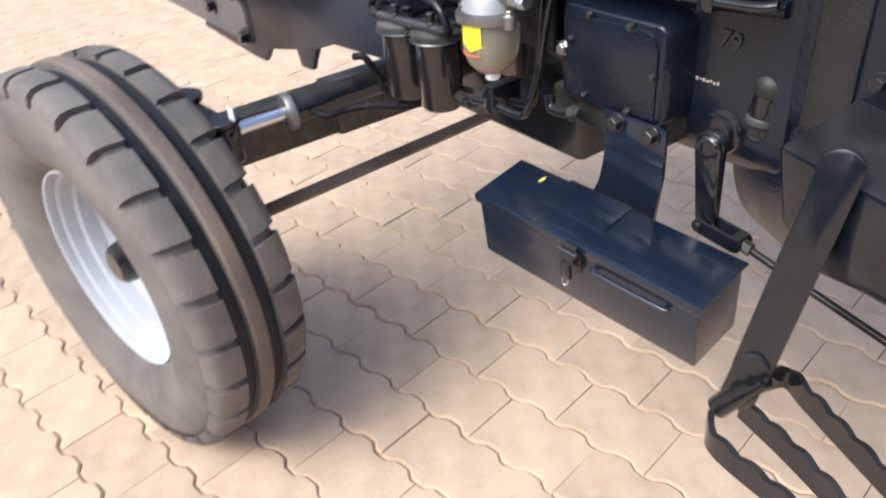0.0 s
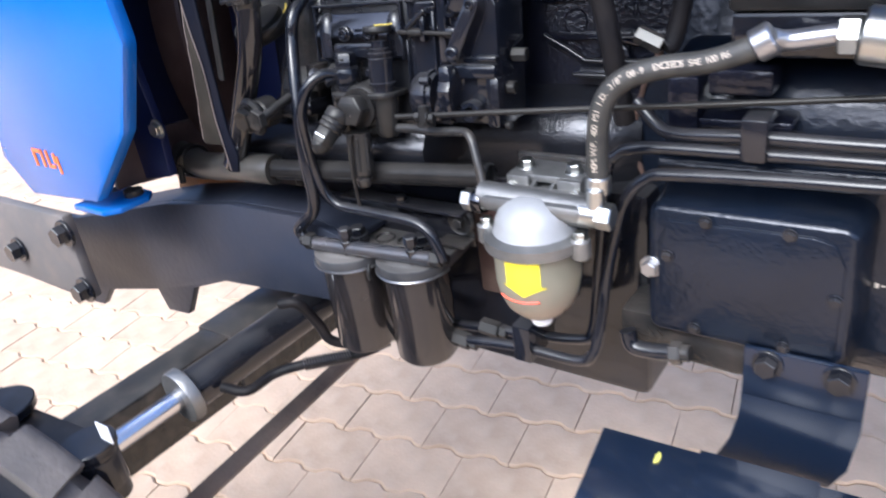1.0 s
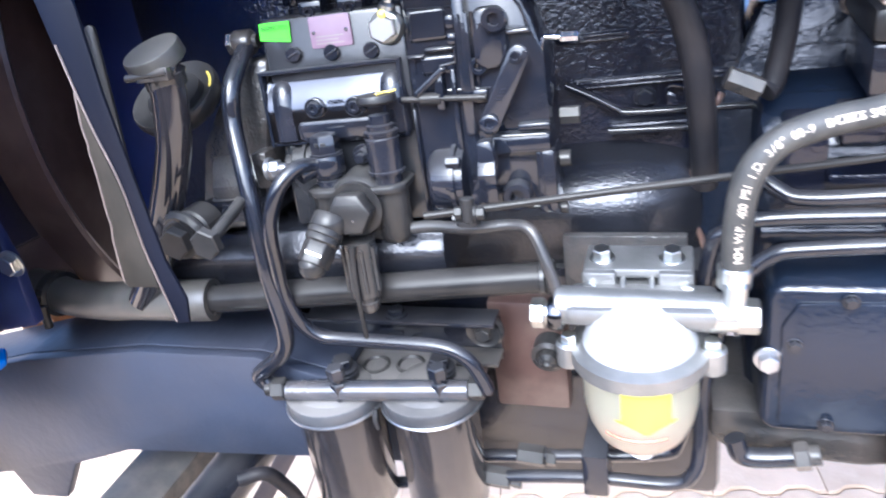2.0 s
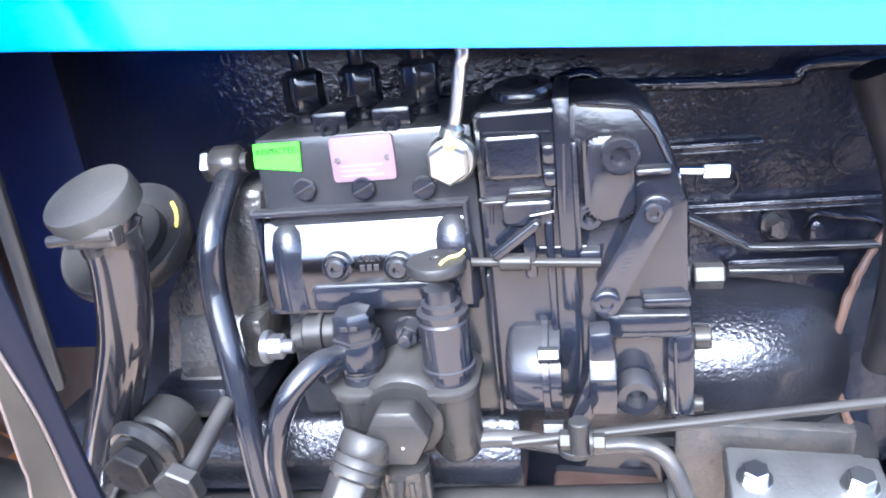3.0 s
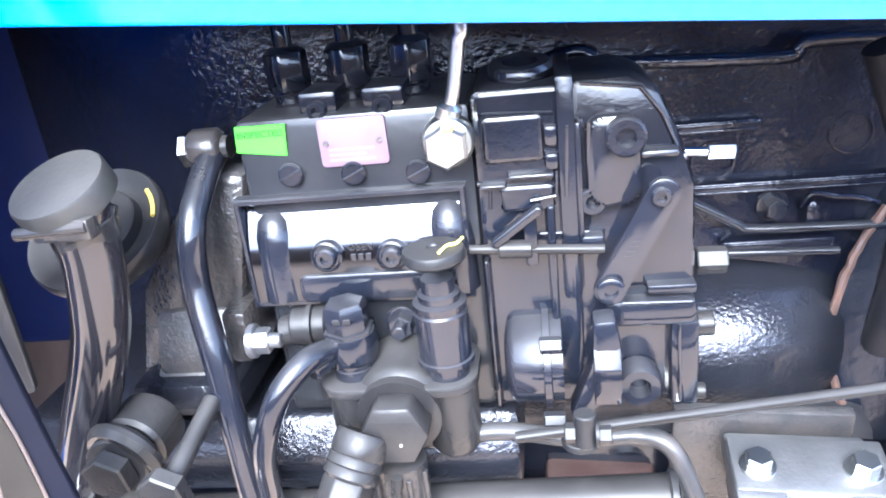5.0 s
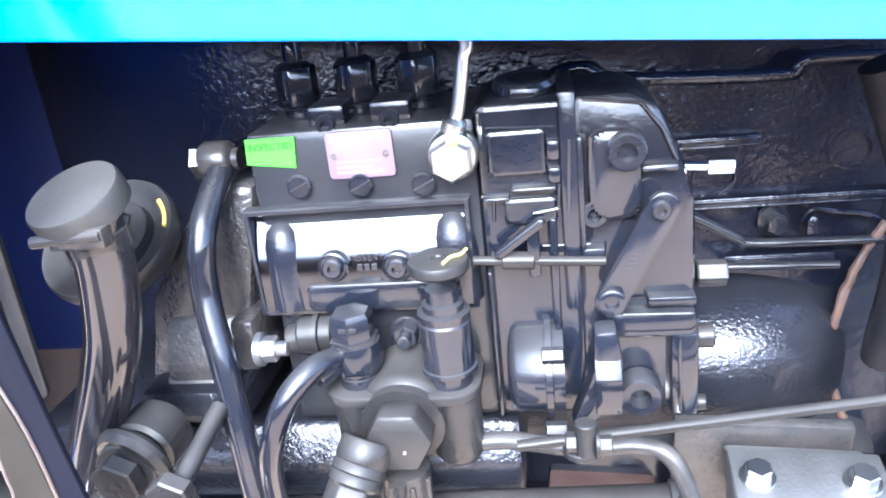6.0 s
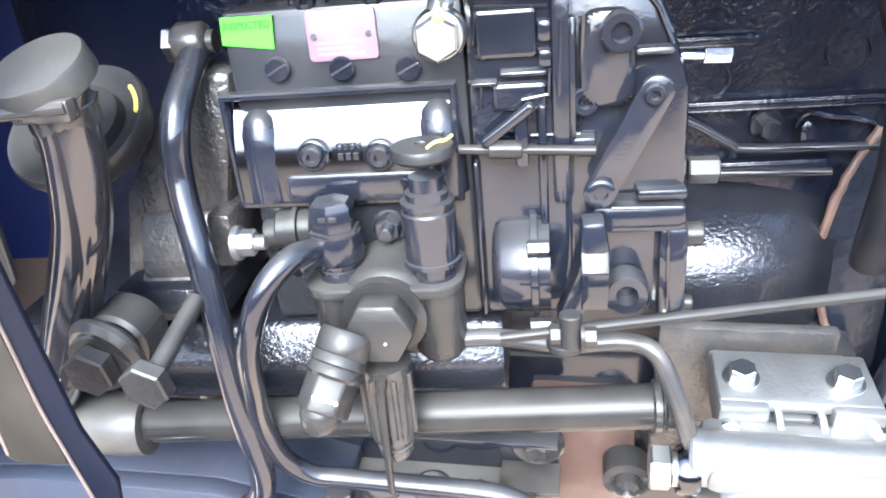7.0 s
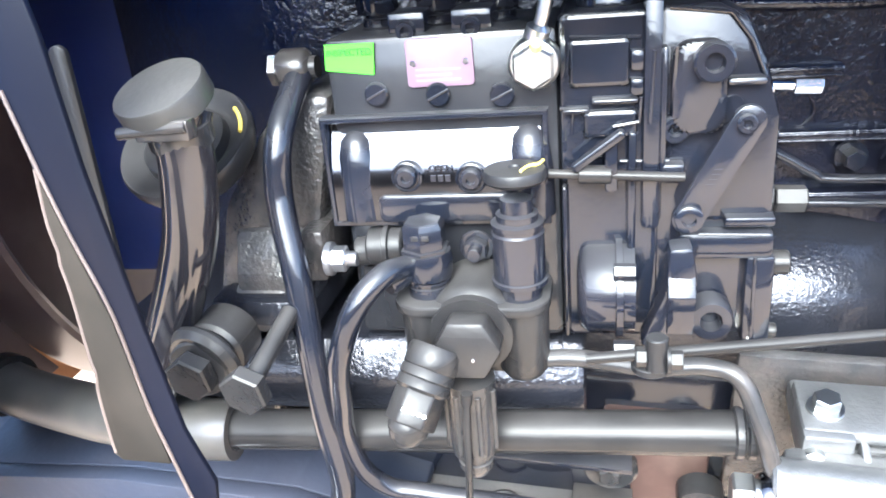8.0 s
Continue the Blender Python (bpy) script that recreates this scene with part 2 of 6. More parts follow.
def socket(bm, p, d, r, h):
    """A round head with a recessed socket."""
    return lathe(bm, p, d, [(r, 0), (r, h * 0.85), (r * 0.88, h), (r * 0.5, h), (r * 0.45, h * 0.3), (0, h * 0.3)], 20)


def smooth(pts, k=6):
    pts = [Vector(p) for p in pts]
    ext = [2 * pts[0] - pts[1], *pts, 2 * pts[-1] - pts[-2]]
    out = []
    for i in range(1, len(ext) - 2):
        a, b, c, d = ext[i - 1:i + 3]
        for s in range(k):
            t = s / k
            out.append(0.5 * (2 * b + (c - a) * t + (2 * a - 5 * b + 4 * c - d) * t * t + (3 * b - a - 3 * c + d) * t ** 3))
    return out + [pts[-1]]


def tube(bm, pts, r, n=14, k=6, radii=None):
    pts = smooth(pts, k) if k > 1 else [Vector(p) for p in pts]
    rings, up = [], None
    for i, p in enumerate(pts):
        d = (pts[min(i + 1, len(pts) - 1)] - pts[max(i - 1, 0)]).normalized()
        if up is None:
            up = d.orthogonal().normalized()
        up = (up - d * up.dot(d)).normalized()
        side = d.cross(up)
        rr = r if radii is None else r * radii(i / (len(pts) - 1))
        rings.append([bm.verts.new(p + rr * (math.cos(a) * up + math.sin(a) * side)) for a in (2 * math.pi * j / n for j in range(n))])
    for a, b in zip(rings, rings[1:]):
        for i in range(n):
            bm.faces.new((a[i], a[(i + 1) % n], b[(i + 1) % n], b[i]))
    bm.faces.new(rings[0][::-1])
    bm.faces.new(rings[-1])
    return bm


def prism(bm, poly, lo, hi, axis="y", bev=0.002, m=None):
    """A flat outline, given in the two other axes, drawn out from lo to hi."""
    put = {"y": lambda a, b, c: (a, c, b), "z": lambda a, b, c: (a, b, c), "x": lambda a, b, c: (c, a, b)}[axis]
    low = [bm.verts.new(put(a, b, lo)) for a, b in poly]
    top = [bm.verts.new(put(a, b, hi)) for a, b in poly]
    n = len(poly)
    bm.faces.new(low[::-1])
    bm.faces.new(top)
    for i in range(n):
        bm.faces.new((low[i], low[(i + 1) % n], top[(i + 1) % n], top[i]))
    vs = set(low + top)
    if m is not None:
        bmesh.ops.transform(bm, matrix=m, verts=list(vs))
    if bev:
        bmesh.ops.recalc_face_normals(bm, faces=[f for f in bm.faces if f.verts[0] in vs])
        es = [e for e in bm.edges if e.verts[0] in vs and e.verts[1] in vs]
        bmesh.ops.bevel(bm, geom=es, offset=bev, segments=2, affect="EDGES", profile=0.5)
    return bm


def rounded(x0, x1, z0, z1, r, n=5):
    """The outline of a rectangle with round corners."""
    out = []
    for cx, cz, a0 in ((x1 - r, z1 - r, 0), (x0 + r, z1 - r, 90), (x0 + r, z0 + r, 180), (x1 - r, z0 + r, 270)):
        out += [(cx + r * math.cos(radians(a0 + 90 * i / n)), cz + r * math.sin(radians(a0 + 90 * i / n))) for i in range(n + 1)]
    return out


def bar(bm, p, q, width, thick, face=(0, -1, 0)):
    """A flat bar with round ends from p to q, its broad side to face."""
    p, q = Vector(p), Vector(q)
    d = (q - p).normalized()
    f = Vector(face)
    f = (f - d * f.dot(d)).normalized()
    s = d.cross(f)
    r, L = width / 2, (q - p).length
    poly = [(r * math.cos(radians(a)), r * math.sin(radians(a))) for a in range(90, 271, 20)]
    poly = [(a, b) for a, b in poly] + [(L - a, -b) for a, b in poly]
    m = Matrix((( d.x, s.x, f.x, p.x), (d.y, s.y, f.y, p.y), (d.z, s.z, f.z, p.z), (0, 0, 0, 1)))
    return prism(bm, poly, -thick / 2, thick / 2, "z", min(thick * 0.2, 0.0015), m)


def words(text, size, m, mat, parent, name="lettering", depth=0.0002):
    cu = bpy.data.curves.new(name, "FONT")
    cu.body, cu.size, cu.align_x, cu.align_y, cu.extrude = text, size, "CENTER", "CENTER", depth
    tmp = bpy.data.objects.new(name, cu)
    scene.collection.objects.link(tmp)
    me = bpy.data.meshes.new_from_object(tmp.evaluated_get(bpy.context.evaluated_depsgraph_get()))
    bpy.data.objects.remove(tmp)
    me.transform(m)
    me.materials.clear()
    me.materials.append(mat)
    ob = new(name, me)
    ob.parent = parent
    return ob


# ---- ground ----
bm = B()
box(bm, -150, 150, -150, 150, -0.3, -0.008, 0)
ground = tagged(link("ground", bm, SAND), "sandy ground under interlocking pavers", "ground", kind="structure")
# unseen wall added behind the viewer, darkens what the paint reflects
bm = B()
box(bm, -25, 25, -9.3, -9, -0.1, 3.6, 0.01)
tagged(link("wall_yard", bm, WALL), "unseen brown wall added to darken reflections", "wall", kind="structure")

# ---- the tractor ----
tractor = tagged(new("tractor"), "blue and black farm tractor with open engine side on pavers", "tractor")
F = (0, -1, 0)

# engine block behind the pump
bm = B()
prism(bm, rounded(-0.215, 0.300, 0.83, 1.42, 0.03), 0.11, 0.6, bev=0.006)
block = part("engine_block", bm, CAST, tractor, "black painted rough engine casting")
# double-edged cast ribs across the face
for z, x0, x1 in ((1.0870, 0.160, 0.2150), (1.0508, 0.172, 0.2900), (1.0146, 0.197, 0.2586)):
    bm = B()
    box(bm, x0, x1, 0.100, 0.116, z - 0.0032, z + 0.0032, 0.0012)
    box(bm, x0 + 0.002, x1 - 0.002, 0.0985, 0.102, z + 0.0012, z + 0.0024, 0.0005)
    box(bm, x0 + 0.002, x1 - 0.002, 0.0985, 0.102, z - 0.0024, z - 0.0012, 0.0005)
    part("rib", bm, CAST, block)
# core plugs with raised lips
for p, r in (((0.2223, 0.112, 1.0953), 0.0185), ((0.1919, 0.106, 1.0642), 0.0115), ((0.2651, 0.106, 1.0756), 0.0110)):
    bm = B()
    lathe(bm, Vector(p) + Vector((0, 0.012, 0)), F, [(r * 1.12, 0), (r * 1.12, 0.007), (r * 1.06, 0.0095), (r * 0.98, 0.0095), (r * 0.94, 0.0065), (r * 0.5, 0.0068), (0, 0.0068)], 36)
    part("core_plug", bm, CAST, block)
bm = B()
tube(bm, [(0.0930, 0.1, 1.1230), (0.0985, 0.1, 1.1295), (0.1160, 0.1, 1.1349), (0.1262, 0.1, 1.1315), (0.1325, 0.1, 1.1275), (0.2220, 0.1, 1.1222), (0.2310, 0.1, 1.1262), (0.2400, 0.1, 1.1293), (0.2900, 0.1, 1.1275)], 0.0040, n=10)
part("casting_seam", bm, CAST, block)
bm = B()
tube(bm, [(0.2400, 0.104, 1.0365), (0.2440, 0.1, 1.0450), (0.2570, 0.1, 1.0425), (0.2690, 0.1, 1.0410), (0.2800, 0.1, 1.0370)], 0.0018, n=8)
part("casting_seam", bm, CAST, block)
bm = B()
bolt(bm, (0.2250, 0.108, 1.0370), F, 0.0062, 0.012, washer=1.5)
part("bolt", bm, BLACK, block)
bm = B()
prism(bm, [(0.2405, 1.0255), (0.2405, 1.0385), (0.2435, 1.0425), (0.2485, 1.0385), (0.2525, 1.0255)], 0.096, 0.116, bev=0.002)
part("cast_lug", bm, CAST, block)
bm = B()
tube(bm, [(0.165, 0.094, 1.0530), (0.1867, 0.094, 1.0415), (0.2030, 0.094, 1.0315), (0.2140, 0.094, 1.0280), (0.2779, 0.094, 1.0266), (0.32, 0.096, 1.025)], 0.0028, k=6)
part("fuel_return_pipe", bm, BLACK, block)
bm = B()
cyl(bm, (0.196, 0.092, 1.0150), (0.258, 0.092, 1.0130), 0.0026, n=12)
part("breather_pipe", bm, BLACK, block)

# skirt of the crankcase and the joint with the bell housing
bm = B()
skirt = [(0.118, 1.010), (0.106, 1.000), (0.090, 0.990), (0.076, 0.978), (0.068, 0.964), (0.066, 0.950), (0.070, 0.930), (0.080, 0.905), (0.096, 0.880), (0.12, 0.86), (0.4, 0.86), (0.4, 1.010)]
nx = 28
rings = []
for i in range(nx + 1):
    x = -0.12 + 0.385 * i / nx
    g = max(0.0, (x - 0.195) / 0.07)
    rings.append([bm.verts.new((x, y + (0.023 * g * g if k < 9 else 0), z)) for k, (y, z) in enumerate(skirt)])
for a, b in zip(rings, rings[1:]):
    for k in range(len(skirt)):
        j = (k + 1) % len(skirt)
        bm.faces.new((a[k], a[j], b[j], b[k]))
bm.faces.new(rings[0])
bm.faces.new(rings[-1][::-1])
part("crankcase", bm, SPARK, tractor, "black painted crankcase skirt with glittering orange-peel paint")
rim = [(0.2598 + 0.0245 * ((z - 0.9605) / 0.0785) ** 2, z) for z in [1.0370 - 0.1582 * i / 32 for i in range(33)]]
bm = B()
prism(bm, rim + [(0.42, 0.8788), (0.42, 1.10), (0.310, 1.10), (0.294, 1.060)], 0.094, 0.16, bev=0.003)
bell = part("bell_housing", bm, HOUSING, tractor, "black bell housing with a chipped joint edge")
bm = B()
wob = random.Random(11)
tube(bm, [(x - 0.0015 + wob.uniform(-0.00025, 0.00025), 0.094 + wob.uniform(-0.001, 0.001), z) for x, z in rim], 0.0026, n=8, k=2, radii=lambda s: 1.0 + 0.12 * math.sin(40 * s) * math.sin(17 * s))
part("joint_edge", bm, SEAM, bell, "chipped rusty joint edge")

# radiator shroud and fan side
bm = B()
prism(bm, rounded(-0.05, 0.70, 0.915, 1.5, 0.02), -0.42, -0.40, "x", 0.004)
part("radiator_shroud", bm, NAVY, tractor, "dark radiator shroud")
bm = B()
lathe(bm, (-0.352, 0.38, 1.10), (1, 0, 0), [(0, 0), (0.338, 0), (0.34, 0.002), (0.34, 0.05), (0.336, 0.052), (0.332, 0.05), (0.330, 0.008), (0, 0.006)], 96)
part("fan_shroud", bm, SHROUD, tractor, "brown black round fan shroud")

bm = B()
box(bm, -0.315, -0.214, 0.135, 0.6, 0.95, 1.45, 0.01)
part("front_cover", bm, NAVY, tractor, "dark engine front cover")

bm = B()
prism(bm, [(-0.06, 0.96), (0.083, 0.96), (0.1, 0.906), (0.122, 0.872), (0.08, 0.872), (0.03, 0.893), (-0.06, 0.897)], -0.356, -0.348, "x", 0.002)
part("radiator_frame", bm, SHROUD, tractor, "brown black lower radiator frame")
# ochre block added in place of sunlit ground behind the gap
bm = B()
prism(bm, [(0.125, 0.80), (0.125, 0.90), (0.2, 0.93), (0.5, 0.93), (0.5, 0.80)], -0.47, -0.42, "x", 0.004)
part("axle_support", bm, SUNGROUND, tractor, "ochre block added for sunlit ground seen through the gap")

bm = B()
tube(bm, [(-0.162, 0.118, 1.20), (-0.164, 0.118, 1.12), (-0.173, 0.118, 1.05), (-0.180, 0.120, 0.98)], 0.0065, n=14)
part("dipstick_tube", bm, NAVY, tractor, "dark tube behind the breather")

# injection pump
PX0, PX1 = -0.0401, 0.0674
PT, PB = 1.1334, 0.9791
bm = B()
box(bm, PX0, PX1, 0.0, 0.075, PB, PT, 0.004)
pump = part("injection_pump", bm, PUMPGREY, tractor, "gloss black inline fuel injection pump")
cx0, cx1, cz0, cz1 = -0.0455, 0.0625, 1.0432, 1.0982
bm = B()
loops = [[bm.verts.new((x, y, z)) for x, z in ((cx0 + i, cz0 + i), (cx1 - i, cz0 + i), (cx1 - i, cz1 - i), (cx0 + i, cz1 - i))] for i, y in ((0, 0.002), (0, -0.005), (0.0008, -0.006), (0.0024, -0.006), (0.003, -0.005), (0.003, 0.002))]
for a, b in zip(loops, loops[1:]):
    for i in range(4):
        bm.faces.new((a[i], a[(i + 1) % 4], b[(i + 1) % 4], b[i]))
part("cover_gasket", bm, BLACK, pump)
bm = B()
n = 12
prof = [(0.003 - 0.011 * math.sin(math.pi * 0.5 * min(1, 1.6 * i / n)), cz1 - 0.004 - (cz1 - cz0 - 0.008) * i / n) for i in range(n + 1)]
prism(bm, [*prof, (0.006, cz0 + 0.004), (0.006, cz1 - 0.004)], cx0 + 0.004, cx1 - 0.004, "x", 0)
part("inspection_cover", bm, CHROME, pump, "polished black inspection cover")
for x in (-0.0300, 0.0530):
    h = 1.0905 - cz0 - 0.004
    bm = B()
    lathe(bm, (x, 0.001, cz0 + 0.004), (0, 0, 1), [(0, 0), (0.0118, 0), (0.0112, h - 0.020), (0.0098, h - 0.011), (0.0075, h - 0.0045), (0.004, h - 0.001), (0, h)], 32)
    part("cover_side", bm, BLACK, pump)
# added black pad paints the dark reflection on the cover's lower half
bm = B()
prism(bm, rounded(-0.020, 0.046, cz0 + 0.003, 1.0605, 0.004), -0.0098, 0.0, bev=0.0015)
part("cover_pad", bm, BLACK, pump)
for p in ((-0.0041, -0.009, 1.0698), (0.0266, -0.009, 1.0683)):
    bm = B()
    lathe(bm, p, F, [(0.0074, -0.002), (0.0074, 0.002), (0.0066, 0.0025), (0.006, 0.0015), (0.0052, 0.0015), (0.005, 0.004), (0.004, 0.005), (0.0022, 0.005), (0.002, 0.003), (0, 0.003)], 24)
    part("cover_screw", bm, BLACK, pump)
for p in ((-0.0163, -0.001, 1.1078), (0.0128, -0.001, 1.1063), (0.0422, -0.001, 1.1048)):
    bm = B()
    cyl(bm, p, along(p, F, 0.0028), 0.0056, n=24, c=0.0008)
    s = Vector(p)
    bar(bm, s + Vector((-0.0046, -0.0030, -0.0022)), s + Vector((0.0046, -0.0030, 0.0022)), 0.0010, 0.0010)
    part("slotted_screw", bm, BLACK, pump)
bm = B()
prism(bm, [(-0.0386, 1.1312), (-0.0152, 1.1309), (-0.0166, 1.1166), (-0.0396, 1.1196)], -0.0014, -0.0004, bev=0)
sticker = part("inspection_sticker", bm, GREEN, pump, "bright green inspection sticker")
words("INSPECTED", 0.0043, Matrix.Translation((-0.0272, -0.0019, 1.1272)) @ pose(0, 0, 0, 90, 0, 0), INK, pump)
a, b = Vector((-0.0008, -0.001, 1.1316)), Vector((0.03, -0.001, 1.1099))
bm = B()
prism(bm, rounded(a.x, b.x, b.z, a.z, 0.002), -0.0022, 0.0, bev=0.0003)
part("name_plate", bm, PINK, pump, "pinkish metal name plate")
for x in (a.x + 0.0033, b.x - 0.0033):
    bm = B()
    cyl(bm, (x, -0.002, (a.z + b.z) / 2), (x, -0.0035, (a.z + b.z) / 2), 0.0014, n=14)
    part("rivet", bm, STEEL, pump)
bm = B()
for i in range(3):
    box(bm, a.x + 0.004, b.x - 0.006 - 0.004 * (i % 2), -0.00235, -0.0021, b.z + 0.0025 + 0.0024 * i, b.z + 0.0034 + 0.0024 * i, 0)
part("plate_print", bm, GREY, pump)

v = Vector((0.0119, -0.0083, 1.0727))
words("OBEN", 0.0044, Matrix.Translation(v) @ pose(0, 0, 0, 90, 0, 0), BLACK, pump, "embossed_letters", 0.0004)
bm = B()
for i in range(3):
    box(bm, v.x - 0.005 + 0.0035 * i, v.x - 0.0025 + 0.0035 * i, -0.0088, -0.0076, v.z - 0.0062, v.z - 0.0032, 0)
part("embossed_mark", bm, BLACK, pump)

# delivery valves with their high pressure pipes
for px in (-0.0205, 0.0093, 0.0392):
    zb = 1.1275
    bm = B()
    lathe(bm, (px, 0.032, zb), (0, 0, 1), [(0.0092, 0), (0.0092, 0.006), (0.0078, 0.007), (0.0078, 0.0105), (0.0066, 0.011), (0.0066, 0.014)], 28)
    valve = part("delivery_valve", bm, BLACK, pump)
    bm = B()
    q = [(px + 0.0108 * math.cos(radians(60 * i + 30)), 0.032 + 0.0108 * math.sin(radians(60 * i + 30))) for i in range(6)]
    prism(bm, q, zb + 0.0125, zb + 0.0305, "z", 0.0010)
    lathe(bm, (px, 0.032, zb + 0.0303), (0, 0, 1), [(0.0098, 0), (0.0070, 0.0022), (0.0045, 0.0025), (0.0042, 0.012), (0.0030, 0.016)], 24)
    part("valve_nut", bm, BLACK, pump)
    bm = B()
    tube(bm, [(px, 0.032, zb + 0.036), (px, 0.034, zb + 0.080), (px + 0.005, 0.05, zb + 0.14), (px + 0.02, 0.08, zb + 0.18), (px + 0.04, 0.13, zb + 0.2)], 0.0034)
    part("injector_pipe", bm, BLACK, pump)
for x0, x1 in ((-0.0095, 0.0078), (0.0198, 0.0382)):
    bm = B()
    box(bm, x0, x1, 0.005, 0.03, PT - 0.002, PT + 0.009, 0.0015)
    part("valve_clamp", bm, BLACK, pump)
    bm = B()
    p = ((x0 * 0.5 + x1 * 0.5), 0.006, PT + 0.001)
    socket(bm, p, F, 0.0045, 0.005)
    part("clamp_screw", bm, BLACK, pump)

# fuel return banjo on the pump
p = Vector((0.0575, 0.0, 1.119))
bm = B()
lathe(bm, p, F, [(0, 0), (0.0108, 0), (0.0114, 0.002), (0.0114, 0.009), (0.0102, 0.011), (0, 0.011)], 32)
banjo = part("return_banjo", bm, ZINC, pump, "zinc plated banjo bolt with a yellow dab")
bm = B()
cyl(bm, along(p, F, 0.011), along(p, F, 0.020), 0.0098, n=6, c=0.0012)
part("bolt_head", bm, ZINC, pump)
bm = B()
cyl(bm, p + Vector((0.001, -0.014, 0.004)), p + Vector((0.002, -0.021, 0.0105)), 0.003, 0.0025, n=10)
part("paint_dab", bm, BRASSY, pump)
bm = B()
tube(bm, [p + Vector((0.0005, -0.006, 0.010)), (0.0619, -0.008, 1.1395), (0.0658, -0.008, 1.1593), (0.0674, -0.008, 1.1678), p + Vector((0.004, 0.0, 0.085)), p + Vector((0.01, 0.03, 0.11))], 0.0036, radii=lambda s: 1.5 if s < 0.12 else 0.85)
part("return_pipe", bm, ZINC, pump, "zinc plated fuel return pipe")

# inlet banjo and pipe down to the twin filter
p = Vector((-0.0579, 0.014, 1.1192))
bm = B()
lathe(bm, p + Vector((-0.010, 0, 0)), (1, 0, 0), [(0, 0), (0.008, 0), (0.0095, 0.002), (0.0095, 0.013), (0.008, 0.015), (0.0055, 0.016), (0.0055, 0.019), (0, 0.019)], 28)
part("inlet_banjo", bm, DUSTY, pump)
bm = B()
cyl(bm, p + Vector((-0.0145, 0, 0)), p + Vector((-0.0100, 0, 0)), 0.0085, n=6)
part("banjo_washer", bm, STEEL, pump)

# governor
bm = B()
gx0, gx1 = 0.0676, 0.1074
gt, gb = 1.1386, 0.9819
prism(bm, rounded(gx0, gx1 + 0.004, gb, gt, 0.004), -0.004, 0.06, bev=0.003)
gov = part("governor_housing", bm, BLACK, tractor, "gloss black governor housing with control lever")
hx1 = 0.1619
ht = 1.1398
out = [(gx1, gb), (gx1, ht), (0.134, ht), (0.1461, 1.1333), (0.1545, 1.1142),
       (hx1, 1.0894), (hx1 + 0.001, gb)]
bm = B()
prism(bm, out, -0.002, 0.055, bev=0.005)
part("governor_cover", bm, BLACK, gov)
bm = B()
box(bm, gx1 - 0.004, gx1 + 0.004, -0.008, 0.05, 1.0405, ht + 0.003, 0.002)
part("joint_flange", bm, BLACK, gov)
bm = B()
prism(bm, rounded(0.115, 0.1382, 1.0844, 1.1247, 0.008), -0.009, 0.0, bev=0.003)
part("raised_boss", bm, BLACK, gov)
bm = B()
prism(bm, rounded(0.0723, 0.0976, 1.107, 1.1274, 0.002), -0.007, 0.0, bev=0.002)
prism(bm, rounded(0.0781, 0.1011, 1.0842, 1.0965, 0.002), -0.007, 0.0, bev=0.002)
box(bm, 0.098, 0.1036, -0.008, 0.0, 1.1132, 1.122, 0.0015)
box(bm, 0.098, 0.1036, -0.008, 0.0, 1.1027, 1.11, 0.0015)
part("raised_panel", bm, BLACK, gov)
p = Vector((0.0895, 0.02, 1.137))
bm = B()
lathe(bm, (p.x, p.y, gt - 0.001), (0, -0.12, 1), [(0.0145, 0), (0.0145, 0.006), (0.013, 0.008), (0.008, 0.008), (0.0072, 0.001), (0, 0.001)], 32)
part("filler_neck", bm, BLACK, gov)
for p, r, h in (((0.1314, -0.008, 1.1159), 0.0085, 0.006), ((0.1173, -0.003, 1.0868), 0.0062, 0.005), ((0.1356, -0.003, 0.9963), 0.0105, 0.012)):
    bm = B()
    socket(bm, p, F, r, h)
    part("socket_boss", bm, BLACK, gov)
bm = B()
box(bm, 0.1199, 0.1617, -0.010, 0.01, 1.0255, 1.039, 0.003)
box(bm, 0.1399, 0.1617, -0.008, 0.01, 1.0407, 1.0457, 0.0015)
box(bm, 0.1501, 0.1635, -0.008, 0.03, 0.9809, 1.0269, 0.003)
part("lower_flange", bm, BLACK, gov)
# boost capsule, a round can on its side
pz = 1.0096
bm = B()
lathe(bm, (0.0736, -0.004, pz), (1, 0, 0), [(0, 0), (0.014, 0.0004), (0.0195, 0.002), (0.0222, 0.0055), (0.0225, 0.018), (0.0252, 0.0185), (0.0252, 0.0215), (0.0225, 0.022), (0.0225, 0.027), (0, 0.027)], 48)
part("governor_capsule", bm, BLACK, gov, "shiny black round capsule")
for dz in (0.017, -0.023):
    bm = B()
    p = (0.0906, -0.024, pz + dz)
    cyl(bm, p, (p[0] + 0.010, p[1], p[2]), 0.004, n=6)
    part("capsule_bolt", bm, BLACK, gov)
# control shaft and small arm
bm = B()
cyl(bm, (0.0622, -0.012, 1.07), (0.1215, -0.012, 1.0667), 0.0022, n=14)
cyl(bm, (0.0754, -0.012, 1.0694), (0.0901, -0.012, 1.0687), 0.0042, n=14)
part("control_shaft", bm, TUBEGREY, gov)
bm = B()
bar(bm, (0.0746, -0.014, 1.0735), (0.0937, -0.014, 1.0877), 0.004, 0.006)
box(bm, 0.0871, 0.0927, -0.014, -0.006, 1.061, 1.0847, 0.0012)
part("control_arm", bm, BLACK, gov)
